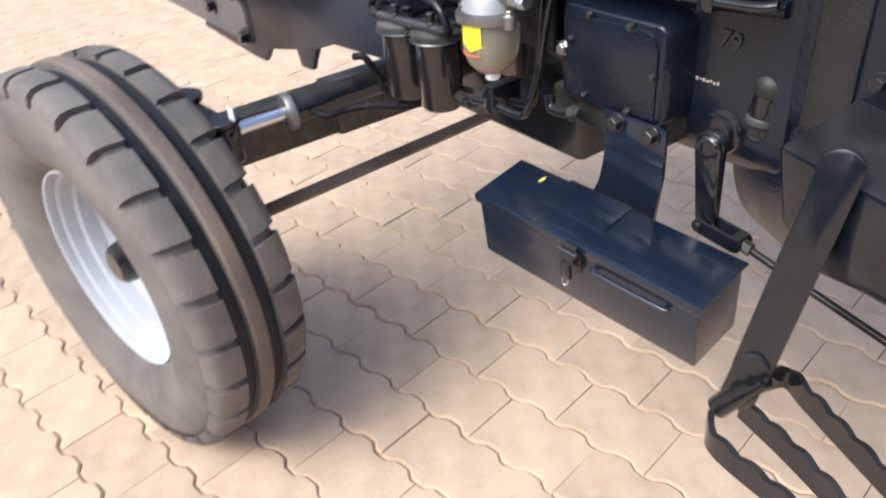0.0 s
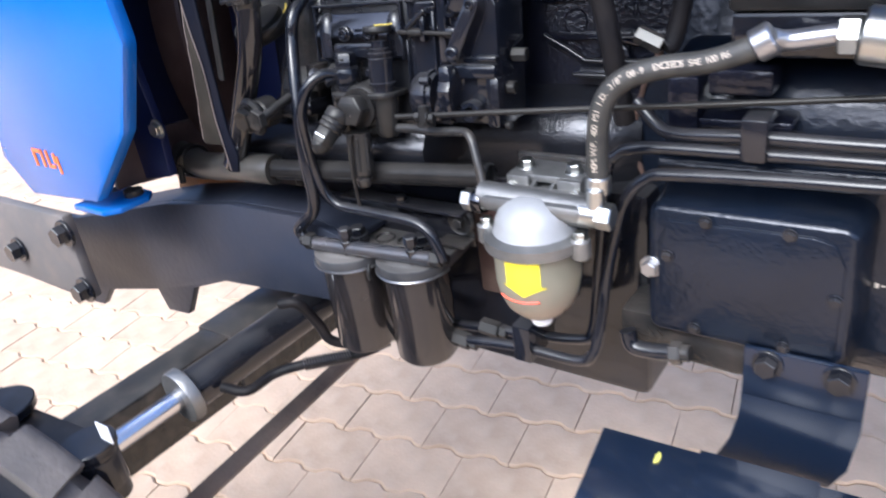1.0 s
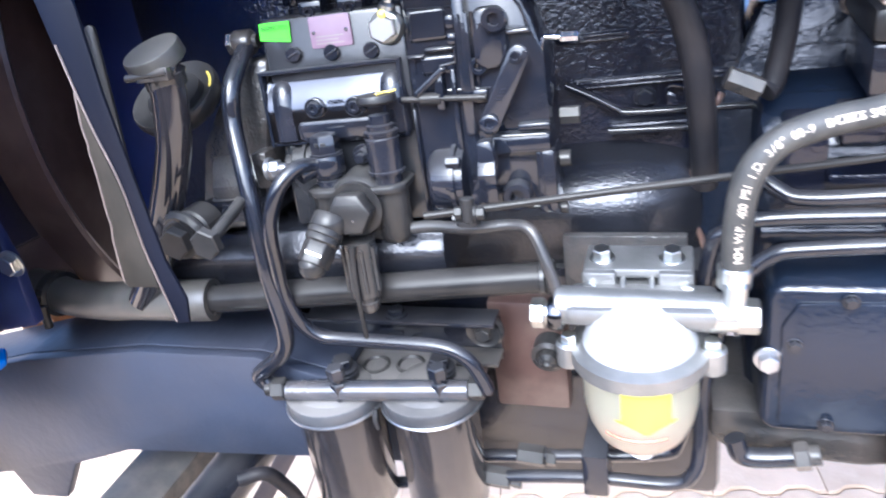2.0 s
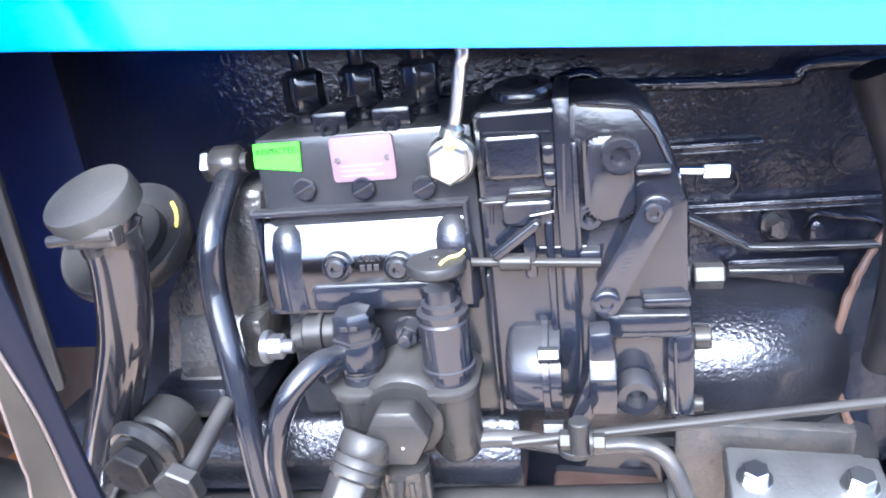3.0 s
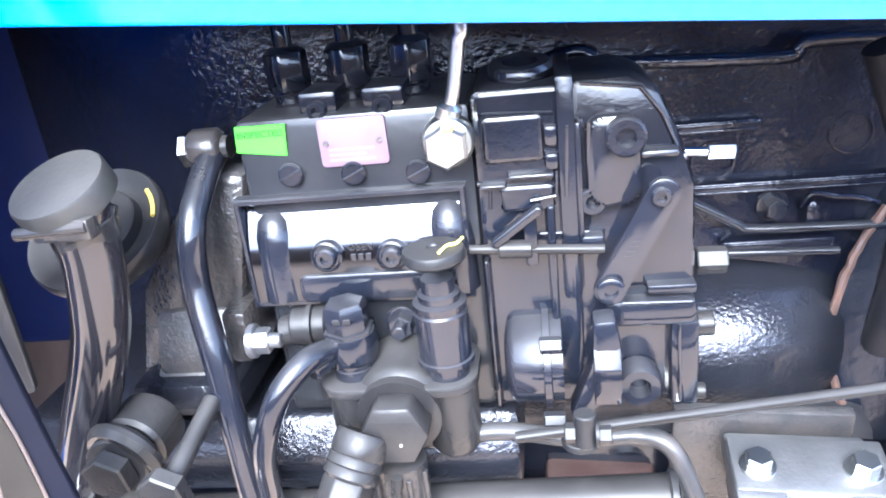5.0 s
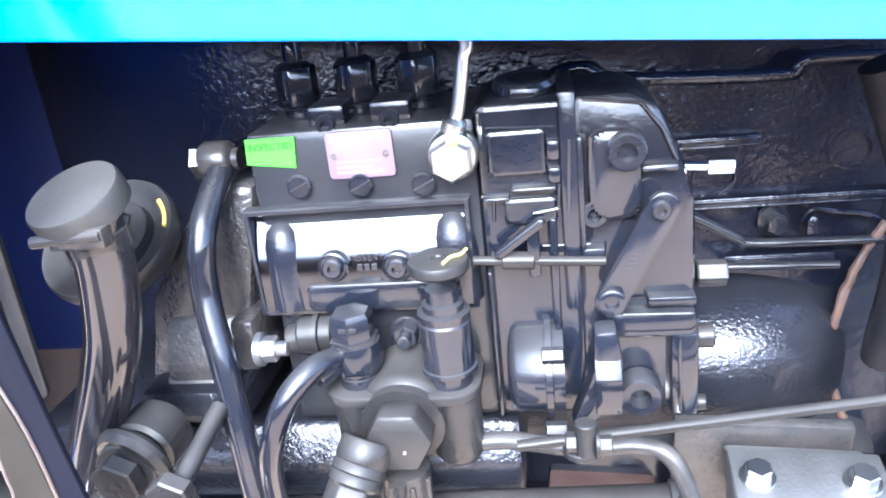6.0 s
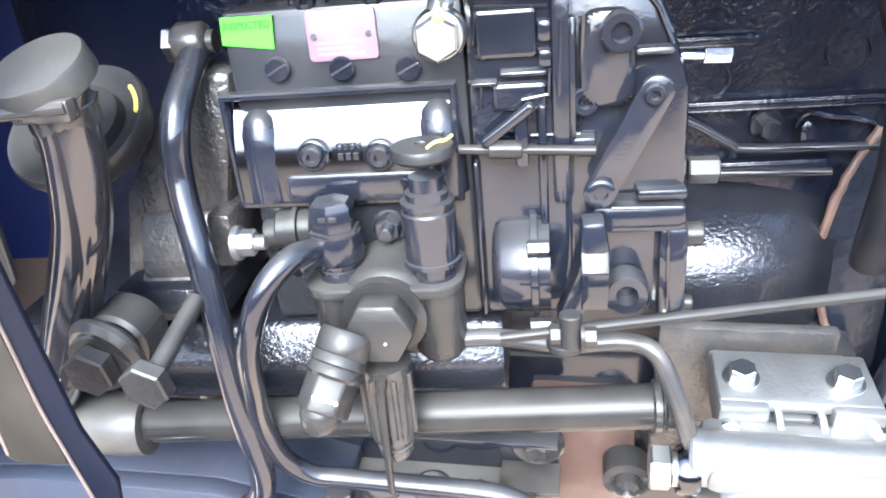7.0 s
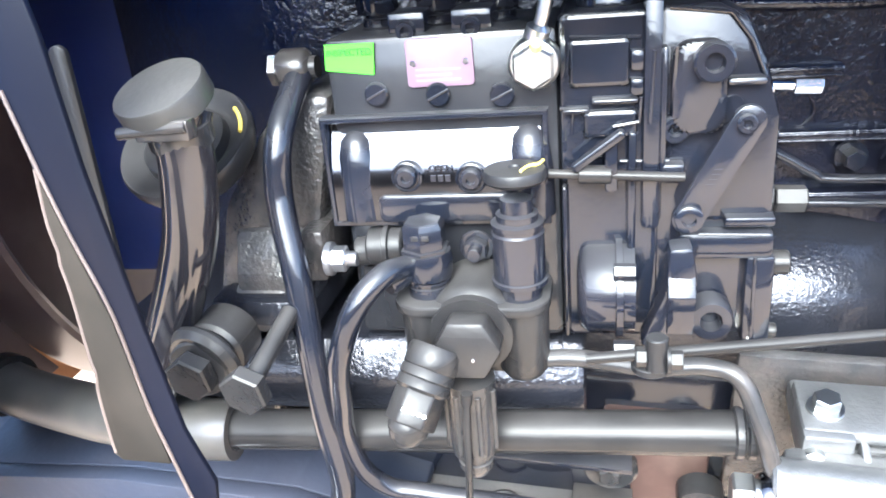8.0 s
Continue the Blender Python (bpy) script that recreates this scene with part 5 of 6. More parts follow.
box(bm, vx - 0.013, vx + 0.013, -0.004, 0.002, -0.034, -0.004, 0.001, TB)
latch = part("latch", bm, BLACK, tb, "black over-centre latch")
bm = B()
box(bm, vx - 0.012, vx + 0.012, -0.009, -0.001, -0.012, 0.003, 0.0015, TB)
cyl(bm, TB @ Vector((vx - 0.015, -0.010, -0.008)), TB @ Vector((vx + 0.015, -0.010, -0.008)), 0.0042, n=14)
part("latch_keeper", bm, BLACK, latch)
bm = B()
box(bm, vx - 0.010, vx + 0.010, -0.014, -0.004, -0.026, -0.011, 0.002, TB)
box(bm, vx - 0.008, vx + 0.006, -0.018, -0.010, -0.048, -0.022, 0.002, TB)
part("latch_tongue", bm, BLACK, latch)
bm = B()
tube(bm, [TB @ Vector(q) for q in ((vx - 0.007, -0.012, -0.046), (vx - 0.009, -0.013, -0.060), (vx - 0.003, -0.013, -0.063), (vx + 0.001, -0.012, -0.046))], 0.0016, n=6)
part("latch_loop", bm, NUTGREY, latch)
bm = B()
tube(bm, [TB @ Vector(q) for q in ((vx + 0.035, 0.001, -0.024), (vx + 0.038, -0.006, -0.024), (vx + 0.130, -0.006, -0.024), (vx + 0.133, 0.001, -0.024))], 0.003, n=10)
part("handle", bm, TOOLBLUE, tb)
k0, k1 = 0.3915, 0.487
zt = 0.806
bm = B()
box(bm, k0, k1, -0.014, -0.008, 0.755, zt, 0.0015)
brk = part("tool_box_bracket", bm, TOOLBLUE, tractor)
bm = B()
strip = [(k0, k1, -0.014, 0.757), (k0, k1, -0.014, 0.742), (k0 - 0.002, k1 - 0.002, -0.0135, 0.728), (k0 - 0.008, k1 - 0.006, -0.013, 0.70), (0.371, 0.467, -0.014, 0.672)]
grid = [[bm.verts.new((x0, y + o, z)) for o in (0, 0.005)] + [bm.verts.new((x1, y + o + 0.016 * (i == 4), z - 0.010 * (i == 4))) for o in (0, 0.005)] for i, (x0, x1, y, z) in enumerate(strip)]
for a, b in zip(grid, grid[1:]):
    for i, j in ((0, 2), (2, 3), (3, 1), (1, 0)):
        bm.faces.new((a[i], a[j], b[j], b[i]))
part("bracket_bend", bm, TOOLBLUE, brk)
bm = B()
box(bm, 0.088, 0.186, 0.035, TW + 0.003, 0.0004, 0.0022, 0.0006, TB)
part("bracket_foot", bm, TOOLBLUE, brk)
for x in (k0 + 0.02, k1 - 0.02):
    bm = B()
    bolt(bm, (x, -0.014, zt - 0.012), F, 0.0095, 0.012)
    part("bolt", bm, BLACK, brk)

# ---- pedal lever, foot step, brackets ----
bm = B()
p = Vector((0.5225, 0.022, 0.785))
lathe(bm, (0.523, 0.11, 0.797), F, [(0.0, 0), (0.030, 0), (0.030, 0.050), (0.0275, 0.056), (0.0275, 0.066), (0.024, 0.072), (0.019, 0.073), (0.019, 0.080), (0, 0.080)], 40)
lev = part("brake_lever", bm, BLACK, tractor, "black cranked brake lever with clevis and rod")
bm = B()
lathe(bm, p + Vector((0, 0.012, 0)), F, [(0.0, 0), (0.0185, 0), (0.019, 0.003), (0.019, 0.010), (0.0155, 0.012), (0.0155, 0.016), (0.013, 0.018), (0.008, 0.018), (0.007, 0.015), (0, 0.015)], 32)
part("pivot_end", bm, BLACK, lev)
e = Vector((0.5305, 0.026, 0.688))
bm = B()
prism(bm, [(p.x - 0.0185, p.z), (p.x - 0.013, p.z + 0.014), (p.x, p.z + 0.019), (p.x + 0.013, p.z + 0.014), (p.x + 0.0185, p.z), (e.x + 0.0125, e.z), (e.x + 0.006, e.z - 0.012), (e.x - 0.010, e.z - 0.012), (e.x - 0.0135, e.z)], 0.018, 0.032, bev=0.002)
part("arm", bm, BLACK, lev)
bm = B()
bar(bm, (e.x - 0.002, 0.012, e.z - 0.006), (0.578, 0.014, 0.676), 0.019, 0.004)
bar(bm, (e.x - 0.002, 0.035, e.z - 0.006), (0.578, 0.037, 0.676), 0.019, 0.004)
box(bm, 0.570, 0.585, 0.013, 0.038, 0.666, 0.686, 0.003)
part("clevis", bm, BLACK, lev)
bm = B()
cyl(bm, (e.x - 0.002, 0.006, e.z - 0.004), (e.x - 0.002, 0.042, e.z - 0.004), 0.005, n=12)
part("clevis_pin", bm, DARKSTEEL, lev)
bm = B()
cyl(bm, (0.583, 0.0255, 0.675), (0.596, 0.026, 0.672), 0.0085, n=6)
part("lock_nut", bm, DARKSTEEL, lev)
bm = B()
tube(bm, [(0.588, 0.0255, 0.674), (0.632, 0.028, 0.662), (0.763, 0.03, 0.635), (1.2, 0.03, 0.545)], 0.0048, k=2)
part("brake_rod", bm, TUBEGREY, lev)
bm = B()
k = Vector((0.567, 0.060, 0.862))
cyl(bm, (0.572, 0.13, 0.862), k, 0.0200, n=28)
lathe(bm, k + Vector((0, 0, -0.0205)), (0, 0, 1), [(0, 0)] + [(0.0205 * math.sin(math.pi * i / 12), 0.0205 - 0.0205 * math.cos(math.pi * i / 12)) for i in range(1, 12)] + [(0, 0.041)], 32)
boss = part("breather_elbow", bm, CAPGREY, tractor, "thick black cast elbow on the gearbox side")
bm = B()
e = Vector((0.563, 0.053, 0.815))
d = (e - k).normalized()
lathe(bm, k, d, [(0, 0), (0.0172, 0.008), (0.0172, 0.034), (0.016, 0.036), (0, 0.036)], 28)
part("elbow_sleeve", bm, BLACK, boss)
bm = B()
lathe(bm, along(k, d, 0.036), d, [(0, 0), (0.0170, 0), (0.0180, 0.002), (0.0180, 0.007), (0.0170, 0.009), (0, 0.009)], 28)
part("elbow_clip", bm, HEADDUST, boss, "light grey clip ring")
bm = B()
cyl(bm, along(k, d, 0.046), along(k, d, 0.060), 0.0152, n=24, c=0.002)
part("elbow_cap", bm, BLACK, boss)
# foot step: strap and three toothed loops
a, b = Vector((0.7594, -0.165, 0.8824)), Vector((0.7421, -0.2, 0.6869))
bm = B()
bar(bm, a + (a - b) * 0.12, b, 0.038, 0.007, (0.3, -1, 0.2))
step = part("foot_step", bm, BLACK, tractor, "black steel foot step with toothed treads")
e0, e1 = Vector((0.7167, -0.205, 0.6169)), Vector((0.7516, -0.19, 0.6767))
bm = B()
cyl(bm, e0, e1, 0.0125, n=20)
bar(bm, b + (a - b) * 0.02, e0.lerp(e1, 0.5), 0.036, 0.010, (0.3, -1, 0.2))
part("cross_bar", bm, BLACK, step)
u = [(0.7202, -0.2225, 0.617), (0.746, -0.2506, 0.617), (0.83, -0.2639, 0.617), (0.7344, -0.1863, 0.617), (0.8022, -0.2059, 0.617), (0.8721, -0.2314, 0.617), (0.7285, -0.1411, 0.617), (0.7434, -0.1127, 0.617), (0.7723, -0.1256, 0.617), (0.8321, -0.1526, 0.617), (0.8941, -0.18, 0.617)]
u = [Vector(p) for p in u]
for pts in ([u[0], u[1], u[2], u[2] + (u[2] - u[1])], [u[3], u[4], u[5], u[5] + (u[5] - u[4])], [u[6], u[7], u[8], u[9], u[10], u[10] + (u[10] - u[9])]):
    line = smooth(pts, 16)
    bm = B()
    run, rings = 0.0, []
    for s, p in enumerate(line):
        d = (line[min(s + 1, len(line) - 1)] - line[max(s - 1, 0)]).normalized()
        side_ = Vector((-d.y, d.x, 0)).normalized() * 0.0035
        run += (p - line[s - 1]).length if s else 0
        up = 0.012 + 0.006 * abs(math.sin(math.pi * run / 0.034)) * min(1, run / 0.03)
        rings.append([bm.verts.new(q) for q in (p - side_ + Vector((0, 0, -0.012)), p + side_ + Vector((0, 0, -0.012)), p + side_ + Vector((0, 0, up)), p - side_ + Vector((0, 0, up)))])
    for g, h in zip(rings, rings[1:]):
        for k in range(4):
            bm.faces.new((g[k], g[(k + 1) % 4], h[(k + 1) % 4], h[k]))
    bm.faces.new(rings[0][::-1])
    bm.faces.new(rings[-1])
    part("tread", bm, BLACK, step)
bm = B()
prism(bm, [(0.70, 0.905), (1.1, 0.83), (1.1, 0.75), (0.80, 0.79), (0.76, 0.79), (0.715, 0.83)], -0.152, 0.05, bev=0.006)
foot = part("footplate_bracket", bm, BLACK, tractor)
for ob in (step, foot):
    ob.matrix_basis = pose(-0.0524, 0.0215, -0.0121, -0.224, 1.037, 2.896)

# ---- front chassis, axle, cylinder, wheel ----
RY = -0.045
top = [(-0.597 - 0.3, 0.791 - 0.01), (-0.597, 0.791), (-0.348, 0.8499), (-0.213, 0.8677), (-0.092, 0.8686), (-0.02, 0.85)]
bot = [(-0.02, 0.7668), (-0.2648, 0.7473), (-0.3421, 0.7199), (-0.3764, 0.6678), (-0.4246, 0.664),
       (-0.4362, 0.697), (-0.5769, 0.6659), (-0.6135, 0.6293), (-0.6735, 0.6265), (-0.6735 - 0.3, 0.6265 + 0.01)]
bm = B()
prism(bm, top + bot, RY, RY + 0.012, bev=0.002)
rail = part("chassis_rail", bm, RAIL, tractor, "black painted front chassis rail")
bm = B()
prism(bm, top[1:] + [(x, z - 0.008) for x, z in reversed(top[1:])], RY + 0.0125, RY + 0.075, bev=0.001)
part("top_flange", bm, RAIL, rail)
bm = B()
xb = -0.4375
box(bm, xb - 0.7, xb + 0.005, -0.142, -0.126, 0.735, 0.8613, 0.004)
bump = part("front_support", bm, GREY, tractor, "grey painted front support plate")
for p in ((-0.5886, -0.142, 0.7864), (-0.4342, -0.142, 0.8381), (-0.4381, -0.142, 0.7507)):
    bm = B()
    bolt(bm, p, F, 0.014, 0.018)
    part("bolt", bm, BLACK, bump)

# front axle
bm = B()
a, b = Vector((-0.318, -0.33, 0.62)), Vector((-0.30, 0.5, 0.64))
d = b - a
for w, f0, f1 in ((0.030, 0.0, 0.45), (0.038, 0.33, 1.0)):
    p, q = a + d * f0, a + d * f1
    prism(bm, [(p.x - w, p.y), (p.x + w, p.y), (q.x + w, q.y), (q.x - w, q.y)], 0.57 - w * 0.3, 0.65 + w * 0.3, "z", 0.006)
axle = part("front_axle", bm, DUSTY, tractor, "dark front axle beam")
bm = B()
a, b = Vector((-0.214, -0.177, 0.672)), Vector((-0.18, 0.16, 0.69))
cyl(bm, a, b, 0.026, n=28)
stc = part("steering_cylinder", bm, BLACK, tractor, "black hydraulic steering cylinder with chrome rod")
bm = B()
d = (b - a).normalized()
lathe(bm, a - d * 0.012, d, [(0.012, 0), (0.033, 0), (0.035, 0.003), (0.035, 0.014), (0.028, 0.018)], 32)
part("gland", bm, ALU, stc)
bm = B()
cyl(bm, a - d * 0.16, a, 0.0125, n=20)
part("piston_rod", bm, STEEL, stc)
bm = B()
j = Vector((-0.2124, -0.3055, 0.69))
cyl(bm, j + Vector((0, 0, -0.07)), j, 0.026, n=24)
cyl(bm, j, j + Vector((0, 0, 0.008)), 0.030, n=24)
bar(bm, j + Vector((0, 0, -0.03)), (-0.39, -0.315, 0.655), 0.055, 0.04, (0, 0, 1))
cyl(bm, (-0.395, -0.315, 0.42), (-0.395, -0.315, 0.68), 0.034, n=28)
cyl(bm, (-0.395, -0.315, 0.68), (-0.395, -0.315, 0.692), 0.042, n=28)
cyl(bm, (-0.395, -0.315, 0.40), (-0.40, -0.47, 0.40), 0.035, n=24)
part("steering_knuckle", bm, BLACK, tractor)
bm = B()
v = Vector((-0.1835, -0.2969, 0.72))
box(bm, v.x - 0.011, v.x + 0.011, v.y - 0.001, v.y + 0.001, v.z - 0.016, v.z + 0.006, 0.0004)
part("paper_tag", bm, WHITE, axle, "small white tag")
# hydraulic hose to the cylinder
bm = B()
tube(bm, [(-0.1789, -0.15, 0.6735), (-0.1449, -0.14, 0.6715), (-0.136, -0.1, 0.6737), (-0.094, -0.07, 0.6833), (-0.0548, -0.03, 0.681), (-0.0325, 0.0, 0.6864)], 0.0062, k=6)
sh = part("steering_hose", bm, DULL, tractor, "black steering hose with coiled guard")
bm = B()
c0, c1_ = Vector((-0.104, -0.08, 0.6828)), Vector((-0.0597, -0.04, 0.6836))
dd = (c1_ - c0).normalized()
sa = dd.orthogonal().normalized()
sb = dd.cross(sa)
tube(bm, [c0.lerp(c1_, i / 216) + 0.0076 * (math.cos(i * math.pi / 6) * sa + math.sin(i * math.pi / 6) * sb) for i in range(217)], 0.0011, n=6, k=1)
part("coil_guard", bm, RUBBERY, sh)
bm = B()
tube(bm, [(-0.1076, -0.09, 0.775), (-0.0873, -0.08, 0.7742), (-0.0846, -0.06, 0.7351), (-0.079, -0.05, 0.7063), (-0.0503, -0.02, 0.6858)], 0.0062, k=6)
part("steering_hose", bm, DULL, tractor, "black steering hose")
# drag bar below the axle
bm = B()
bar(bm, (-0.290, -0.267, 0.452), (-0.350, 0.55, 0.440), 0.026, 0.012, (0.6, 0, 1))
part("tie_bar", bm, RIBDUST, tractor, "brown steel tie bar")

# front wheel
WC, YAW, WR, WW = Vector((-0.395, -0.543, 0.40)), 0.205, 0.40, 0.176
wheel_m = Matrix.Translation(WC) @ Matrix.Rotation(YAW, 4, "Z") @ Matrix.Rotation(radians(-90), 4, "X")
def wheel_part(name, bm, mat, parent, label=""):
    bmesh.ops.transform(bm, matrix=wheel_m, verts=bm.verts)
    return part(name, bm, mat, parent, label)
# local z runs inward along the axle, from the outer rim flange
bm = B()
mid = WW / 2 - 0.02
outer = [(0.205, 0.012), (0.213, -0.004), (0.25, -0.030), (0.30, -0.045), (0.345, -0.041), (0.360, -0.036), (0.373, -0.024), (0.388, -0.010), (0.391, 0.022), (0.380, 0.0245), (0.380, 0.052), (0.398, 0.0525), (0.401, mid)]
lathe(bm, (0, 0, 0), (0, 0, 1), outer + [(r, 2 * mid - z) for r, z in reversed(outer[:-1])], 96)
tyre = wheel_part("front_tyre", bm, RUBBER, tractor, "worn dusty ribbed front tyre on a white rim")
for side in (0, 1):
    for i in range(27):
        a0, a1 = 2 * math.pi * (i + 0.5 * side) / 27, 2 * math.pi * (i + 0.5 * side + 0.80) / 27
        bm = B()
        zs = [(0.366, -0.0365), (0.385, -0.034), (0.396, -0.024), (0.4005, -0.008), (0.4015, 0.024), (0.37, 0.024)]
        ring = []
        for a in (a0, (a0 + a1) / 2, a1):
            ring.append([bm.verts.new((r * math.cos(a + 0.3 * z), r * math.sin(a + 0.3 * z), z if side == 0 else 2 * mid - z)) for r, z in zs])
        for u_, v_ in zip(ring, ring[1:]):
            for k in range(5):
                bm.faces.new((u_[k], u_[k + 1], v_[k + 1], v_[k]))
        for e_ in (ring[0], ring[-1]):
            bm.faces.new(e_)
        wheel_part("tread_lug", bm, RUBBER, tyre)
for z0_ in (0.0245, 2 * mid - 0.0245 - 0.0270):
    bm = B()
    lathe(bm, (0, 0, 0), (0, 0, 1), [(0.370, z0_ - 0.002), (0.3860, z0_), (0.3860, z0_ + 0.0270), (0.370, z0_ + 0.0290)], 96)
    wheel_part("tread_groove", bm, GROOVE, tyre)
bm = B()
lathe(bm, (0, 0, 0), (0, 0, 1), [(0.374, 0.0520), (0.398, 0.0527), (0.4015, 0.056), (0.4025, mid), (0.4015, 2 * mid - 0.056), (0.398, 2 * mid - 0.0527), (0.374, 2 * mid - 0.0520)], 96)
wheel_part("centre_rib", bm, RIBDUST, tyre, "brown dusty centre rib")
bm = B()
lathe(bm, (0, 0, 0), (0, 0, 1), [(0.214, -0.004), (0.212, -0.008), (0.208, -0.006), (0.205, 0.002), (0.204, 0.012), (0.196, 0.016), (0.192, 0.03), (0.190, 0.04), (0.180, 0.044), (0.176, 0.06), (0.174, 0.075), (0.166, 0.08), (0.15, 0.10), (0.10, 0.105), (0.07, 0.11), (0.0, 0.11)], 72)
rim = wheel_part("wheel_rim", bm, RIM, tyre, "white painted steel rim")
bm = B()
lathe(bm, (0, 0, 0), (0, 0, -1), [(0.065, -0.11), (0.06, -0.07), (0.045, -0.05), (0.04, -0.02), (0.03, -0.012), (0, -0.012)], 32)
wheel_part("hub", bm, BLACK, tyre)
for i in range(6):
    bm = B()
    a0 = 2 * math.pi * i / 6
    bolt(bm, (0.085 * math.cos(a0), 0.085 * math.sin(a0), 0.106), (0, 0, -1), 0.013, 0.022)
    wheel_part("wheel_nut", bm, BLACK, tyre)

# ---- hood ----
HY = -0.145
pts = [(-0.4958, -0.145, 1.0372), (-0.5213, -0.145, 0.9369), (-0.4767, -0.145, 0.8879), (-0.3247, -0.145, 0.8965), (-0.2215, -0.145, 0.9906), (-0.1715, -0.145, 1.0872)]
pl = [(p[0], p[2]) for p in pts]
pl = [(pl[0][0] - 0.10, pl[0][1] + 0.18)] + pl + [(pl[-1][0] - 0.02, pl[-1][1] + 0.2)]
bm = B()
prism(bm, pl, HY, HY + 0.02, bev=0.006)
nose = part("hood_nose", bm, BLUE, tractor, "bright blue hood nose panel with an orange decal")
bm = B()
v = Vector((-0.4039, -0.146, 0.9464))
for dx, dz, w, h in ((-0.026, 0, 0.004, 0.022), (-0.016, 0.009, 0.016, 0.004), (-0.008, 0, 0.004, 0.022), (0.004, 0.0, 0.004, 0.022), (0.010, -0.009, 0.012, 0.004), (0.019, 0.002, 0.004, 0.013), (0.025, -0.006, 0.004, 0.022)):
    box(bm, v.x + dx - w / 2, v.x + dx + w / 2, HY - 0.0015, HY + 0.002, v.z + dz - h / 2, v.z + dz + h / 2, 0)
part("decal", bm, ORANGE, nose)
bm = B()
v = Vector((-0.3345, -0.09, 0.8797))
prism(bm, [(v.x - 0.06, -0.14), (v.x + 0.004, -0.14), (v.x + 0.02, -0.125), (v.x + 0.022, -0.085), (v.x + 0.008, -0.07), (v.x - 0.06, -0.07)], v.z - 0.004, v.z + 0.004, "z", 0.002)
part("hood_bracket", bm, BLUE, nose)
bm = B()
cyl(bm, (v.x, -0.09, v.z + 0.003), (v.x, -0.09, v.z + 0.012), 0.012, n=20)
part("bracket_bolt", bm, DUSTY, nose)
# dark side skirt of the radiator
bm = B()
prism(bm, [(-0.66, 1.5), (-0.66, 0.878), (-0.40, 0.882), (-0.29, 0.902), (-0.285, 0.96), (-0.305, 1.1), (-0.315, 1.5)], -0.062, -0.05, bev=0.002)
side = part("radiator_side", bm, NAVY, tractor, "dark radiator side panel")
for p in ((-0.2839, -0.062, 0.9654), (-0.2918, -0.062, 1.1129)):
    bm = B()
    bolt(bm, p, F, 0.009, 0.008)
    part("bolt", bm, ZINC, side)
# diagonal stay in front of the fan
# shade of the turned blade is put into its darker navy colour
bm = B()
prism(bm, [(-0.1343, 1.2017), (-0.124, 1.1369), (-0.1187, 1.1052), (-0.1136, 1.0802), (-0.1053, 1.046), (-0.1013, 1.0031), (-0.0972, 0.9799), (-0.0909, 0.9478), (-0.0804, 0.9486), (-0.0779, 0.966), (-0.0862, 0.9923), (-0.0928, 1.0461), (-0.0993, 1.1068), (-0.1014, 1.155), (-0.1075, 1.1992)], -0.107, -0.104, bev=0.0008)
stay = part("fan_stay", bm, STAYSHADE, tractor, "bent sheet metal stay beside the fan")
stay.matrix_basis = ENGINE
bm = B()
prism(bm, [(-0.119, 1.1077), (-0.1208, 1.0865), (-0.12, 1.0748), (-0.1207, 1.0688), (-0.1201, 1.0565), (-0.1206, 1.0285), (-0.1201, 1.0198), (-0.1218, 1.0086), (-0.1224, 0.9883), (-0.1222, 0.9793), (-0.1187, 0.9762), (-0.0964, 0.9754), (-0.097, 0.9807), (-0.1006, 1.0032), (-0.1047, 1.046), (-0.1129, 1.0801), (-0.118, 1.1051)], -0.1075, -0.1055, bev=0.0005)
part("stay_lip", bm, STAYGREY, stay, "dusty olive grey bent lip")
# beige on both edges paints in the warm light that the bends reflect
bm = B()
tube(bm, [(-0.1181, -0.107, 1.108), (-0.1199, -0.107, 1.0869), (-0.1191, -0.107, 1.0752), (-0.1198, -0.107, 1.0692), (-0.1192, -0.107, 1.057), (-0.1197, -0.107, 1.0291), (-0.1192, -0.107, 1.0205), (-0.1209, -0.107, 1.0093), (-0.1215, -0.107, 0.9891), (-0.1214, -0.107, 0.9802)], 0.0009, n=8, k=4)
part("rolled_edge", bm, LITEDGE, stay)
bm = B()
tube(bm, [(-0.1218, -0.1075, 1.1373), (-0.1165, -0.1075, 1.1059), (-0.1115, -0.1075, 1.0812), (-0.1033, -0.1075, 1.0474), (-0.0993, -0.1075, 1.0049), (-0.0953, -0.1075, 0.982), (-0.0891, -0.1075, 0.9502)], 0.0008, n=8, k=4)
part("bend_edge", bm, LITEDGE, stay)

bm = B()
bar(bm, (-0.1310, -0.06, 1.1420), (-0.1370, -0.055, 1.035), 0.0080, 0.003)
rear_stay = part("rear_stay", bm, MATTE, tractor, "narrow black stay behind the fan")
rear_stay.matrix_basis = ENGINE

# blue hood skirt above the engine and the hood top
bm = B()
e0, e1 = ENGINE @ Vector((-0.0893, -0.06, 1.1861)), ENGINE @ Vector((0.2037, -0.06, 1.1643))
s = (e1.z - e0.z) / (e1.x - e0.x)
prism(bm, [(-0.55, e0.z + s * (-0.55 - e0.x)), (0.6, e0.z + s * (0.6 - e0.x)), (0.6, 1.62), (-0.55, 1.62)], -0.050, -0.044, bev=0.002)
hood = part("hood", bm, BLUE, tractor, "bright blue engine hood")
bm = B()
box(bm, -0.8, 0.6, -0.058, 0.75, 1.60, 1.625, 0.008)
part("hood_top", bm, BLUE, hood)
bm = B()
box(bm, -0.8, 0.6, 0.745, 0.757, 1.2, 1.61, 0.004)
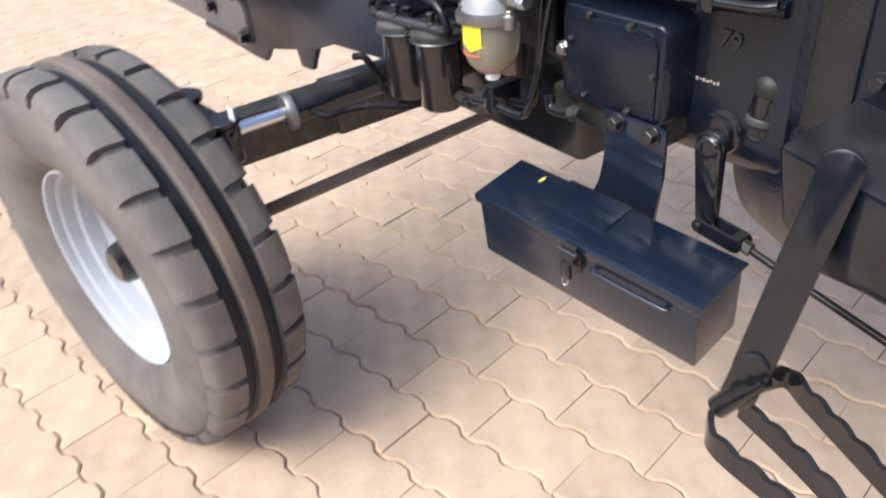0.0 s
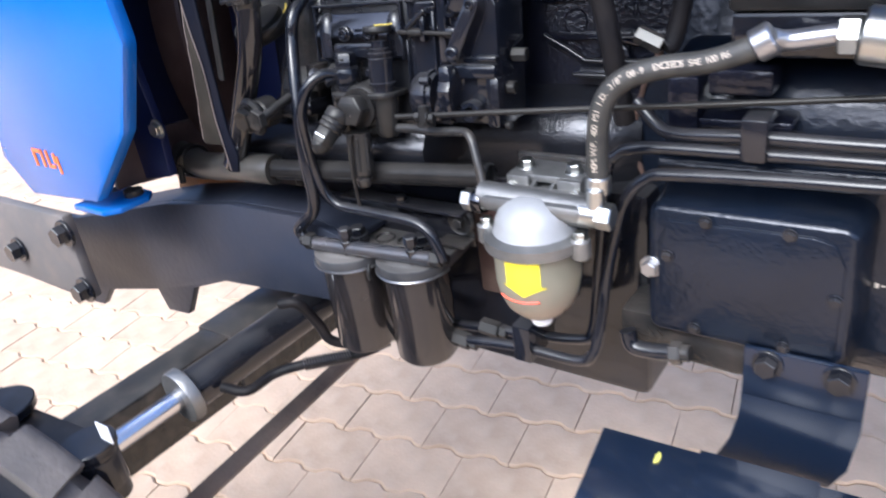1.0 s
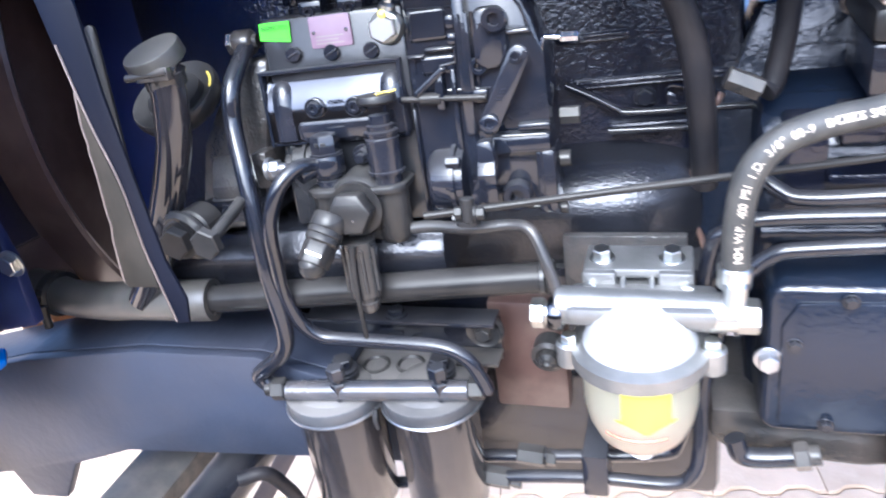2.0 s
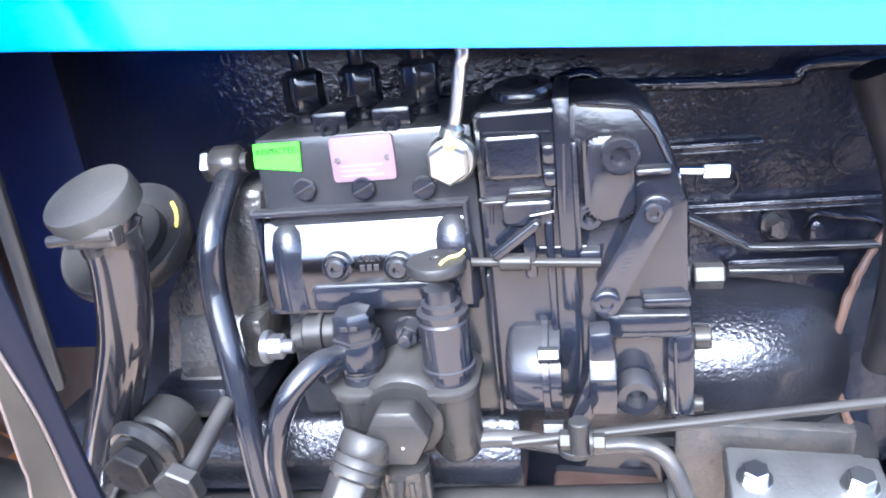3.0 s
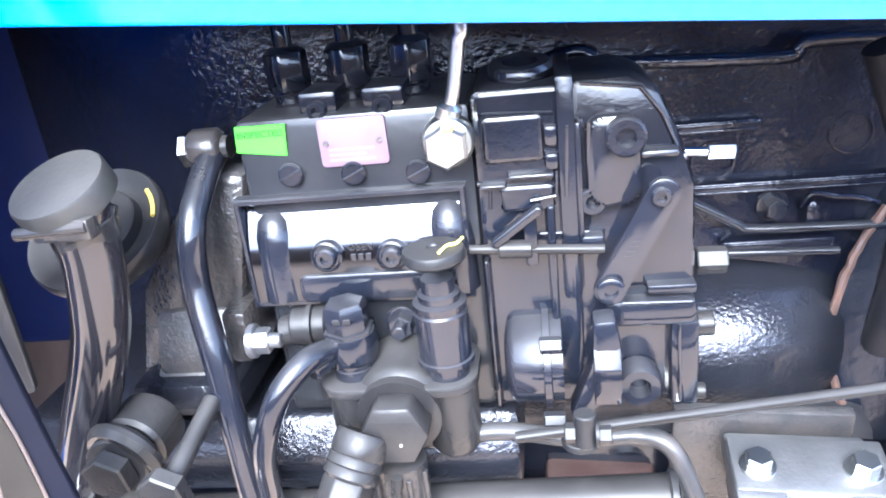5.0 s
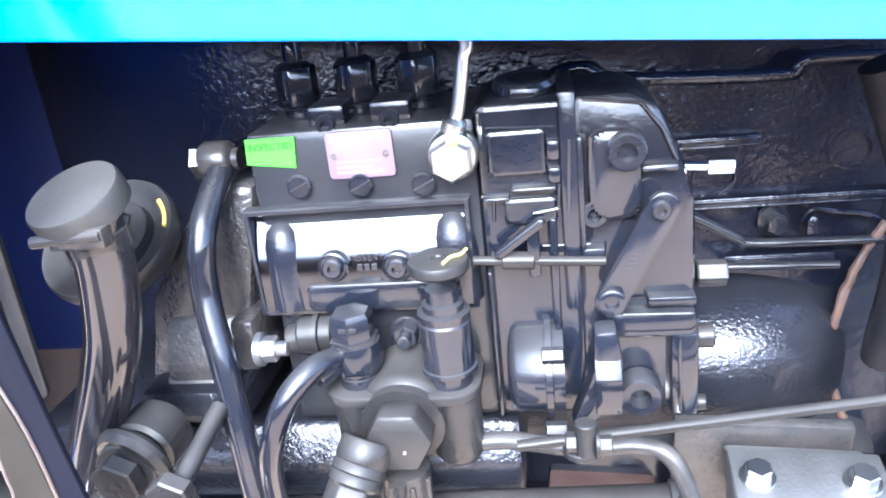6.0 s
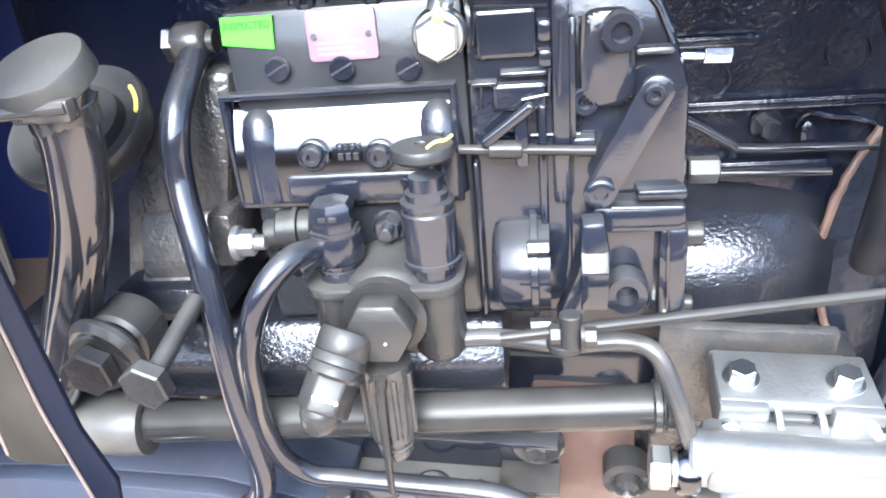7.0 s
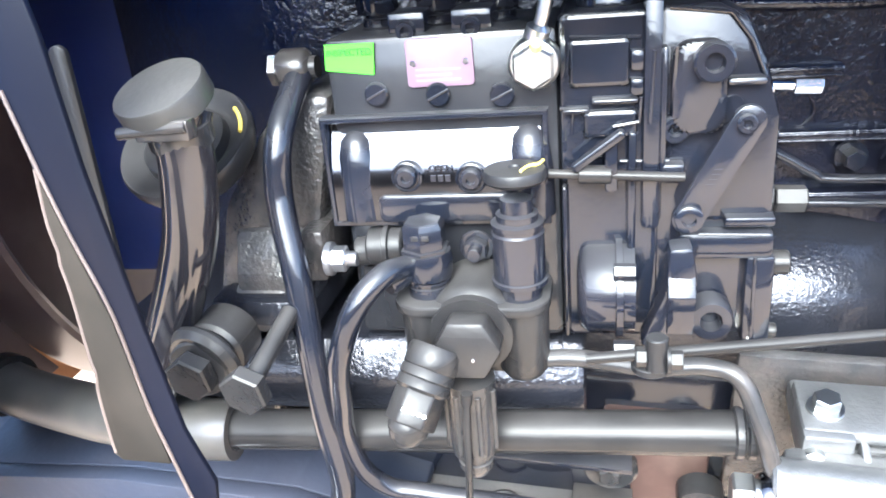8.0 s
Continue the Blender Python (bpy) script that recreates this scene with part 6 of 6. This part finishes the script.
part("hood_far_side", bm, BLUE, hood)

# leaf on the tool box lid
bm = B()
v = TB.inverted() @ Vector((0.337, -0.073, 0.712))
prism(bm, [(v.x - 0.002, v.y - 0.007), (v.x + 0.002, v.y - 0.004), (v.x + 0.003, v.y + 0.002), (v.x + 0.001, v.y + 0.008), (v.x - 0.002, v.y + 0.003)], 0.0005, 0.0011, "z", 0, TB)
tagged(link("fallen_leaf", bm, LEAF), "small yellow fallen leaf on the tool box", "leaf")

# ---- pavers ----
PITCH, LEN, TURNED = 0.1485, 0.2175, radians(9.2)
def wave(x):
    """The zigzag of the long joints, one period to half a paver."""
    t = ((x - 0.055) / (LEN / 2)) % 1.0
    return 0.008 * (max(-1, min(1, 4 * (abs(2 * t - 1) - 0.5) * 1.3)))
def paver_mesh(bm, ox=0.0, oy=0.0, lift=0.0):
    xs = [0.0005 + (LEN - 0.001) * i / 12 for i in range(13)]
    lo = [(x, 0.0018 + wave(x)) for x in xs]
    hi = [(x, PITCH - 0.0018 + wave(x)) for x in reversed(xs)]
    ring = lo + hi
    cx, cy = LEN / 2, PITCH / 2
    def put(f, z):
        return [bm.verts.new((ox + cx + (x - cx) * (1 - f * 0.12), oy + cy + (y - cy) * (1 - f), z + lift)) for x, y in ring]
    a, b, c = put(0, -0.02), put(0, -0.0042), put(0.06, 0.0)
    n = len(ring)
    for u_, v_ in ((a, b), (b, c)):
        for i in range(n):
            bm.faces.new((u_[i], u_[(i + 1) % n], v_[(i + 1) % n], v_[i]))
    bm.faces.new(c)
pave = tagged(new("pavement"), "pinkish beige interlocking zigzag concrete pavers", "pavement", kind="structure")
bm = B()
paver_mesh(bm)
first = link("paver", bm, PAVE, None)
paver_data = first.data
bpy.data.objects.remove(first)
spin = Matrix.Rotation(TURNED, 4, "Z")
origin = spin @ Vector((0.09, -0.079, 0))
cells = []
for r in range(-34, 56):
    for k in range(-36, 26):
        x = (k + 0.5 * (r % 2)) * LEN
        y = r * PITCH
        w = origin + spin @ Vector((x, y, 0))
        cells.append(((w - Vector((-0.5, 0.3, 0))).length, x, y))
cells.sort()
rnd = random.Random(4)
for _, x, y in cells[:300]:
    ob = new("paver", paver_data)
    ob.parent = pave
    w = origin + spin @ Vector((x, y, 0))
    ob.matrix_basis = Matrix.Translation((w.x, w.y, rnd.uniform(-0.002, 0.0015))) @ spin @ Matrix.Rotation(radians(rnd.uniform(-0.5, 0.5)), 4, "Z")
bm = B()
for _, x, y in cells[300:]:
    paver_mesh(bm, x, y, rnd.uniform(-0.002, 0.0015))
bmesh.ops.transform(bm, matrix=Matrix.Translation(origin) @ spin, verts=bm.verts)
rest = link("far_pavers", bm, PAVE, pave)
tagged(rest, kind="stuff")
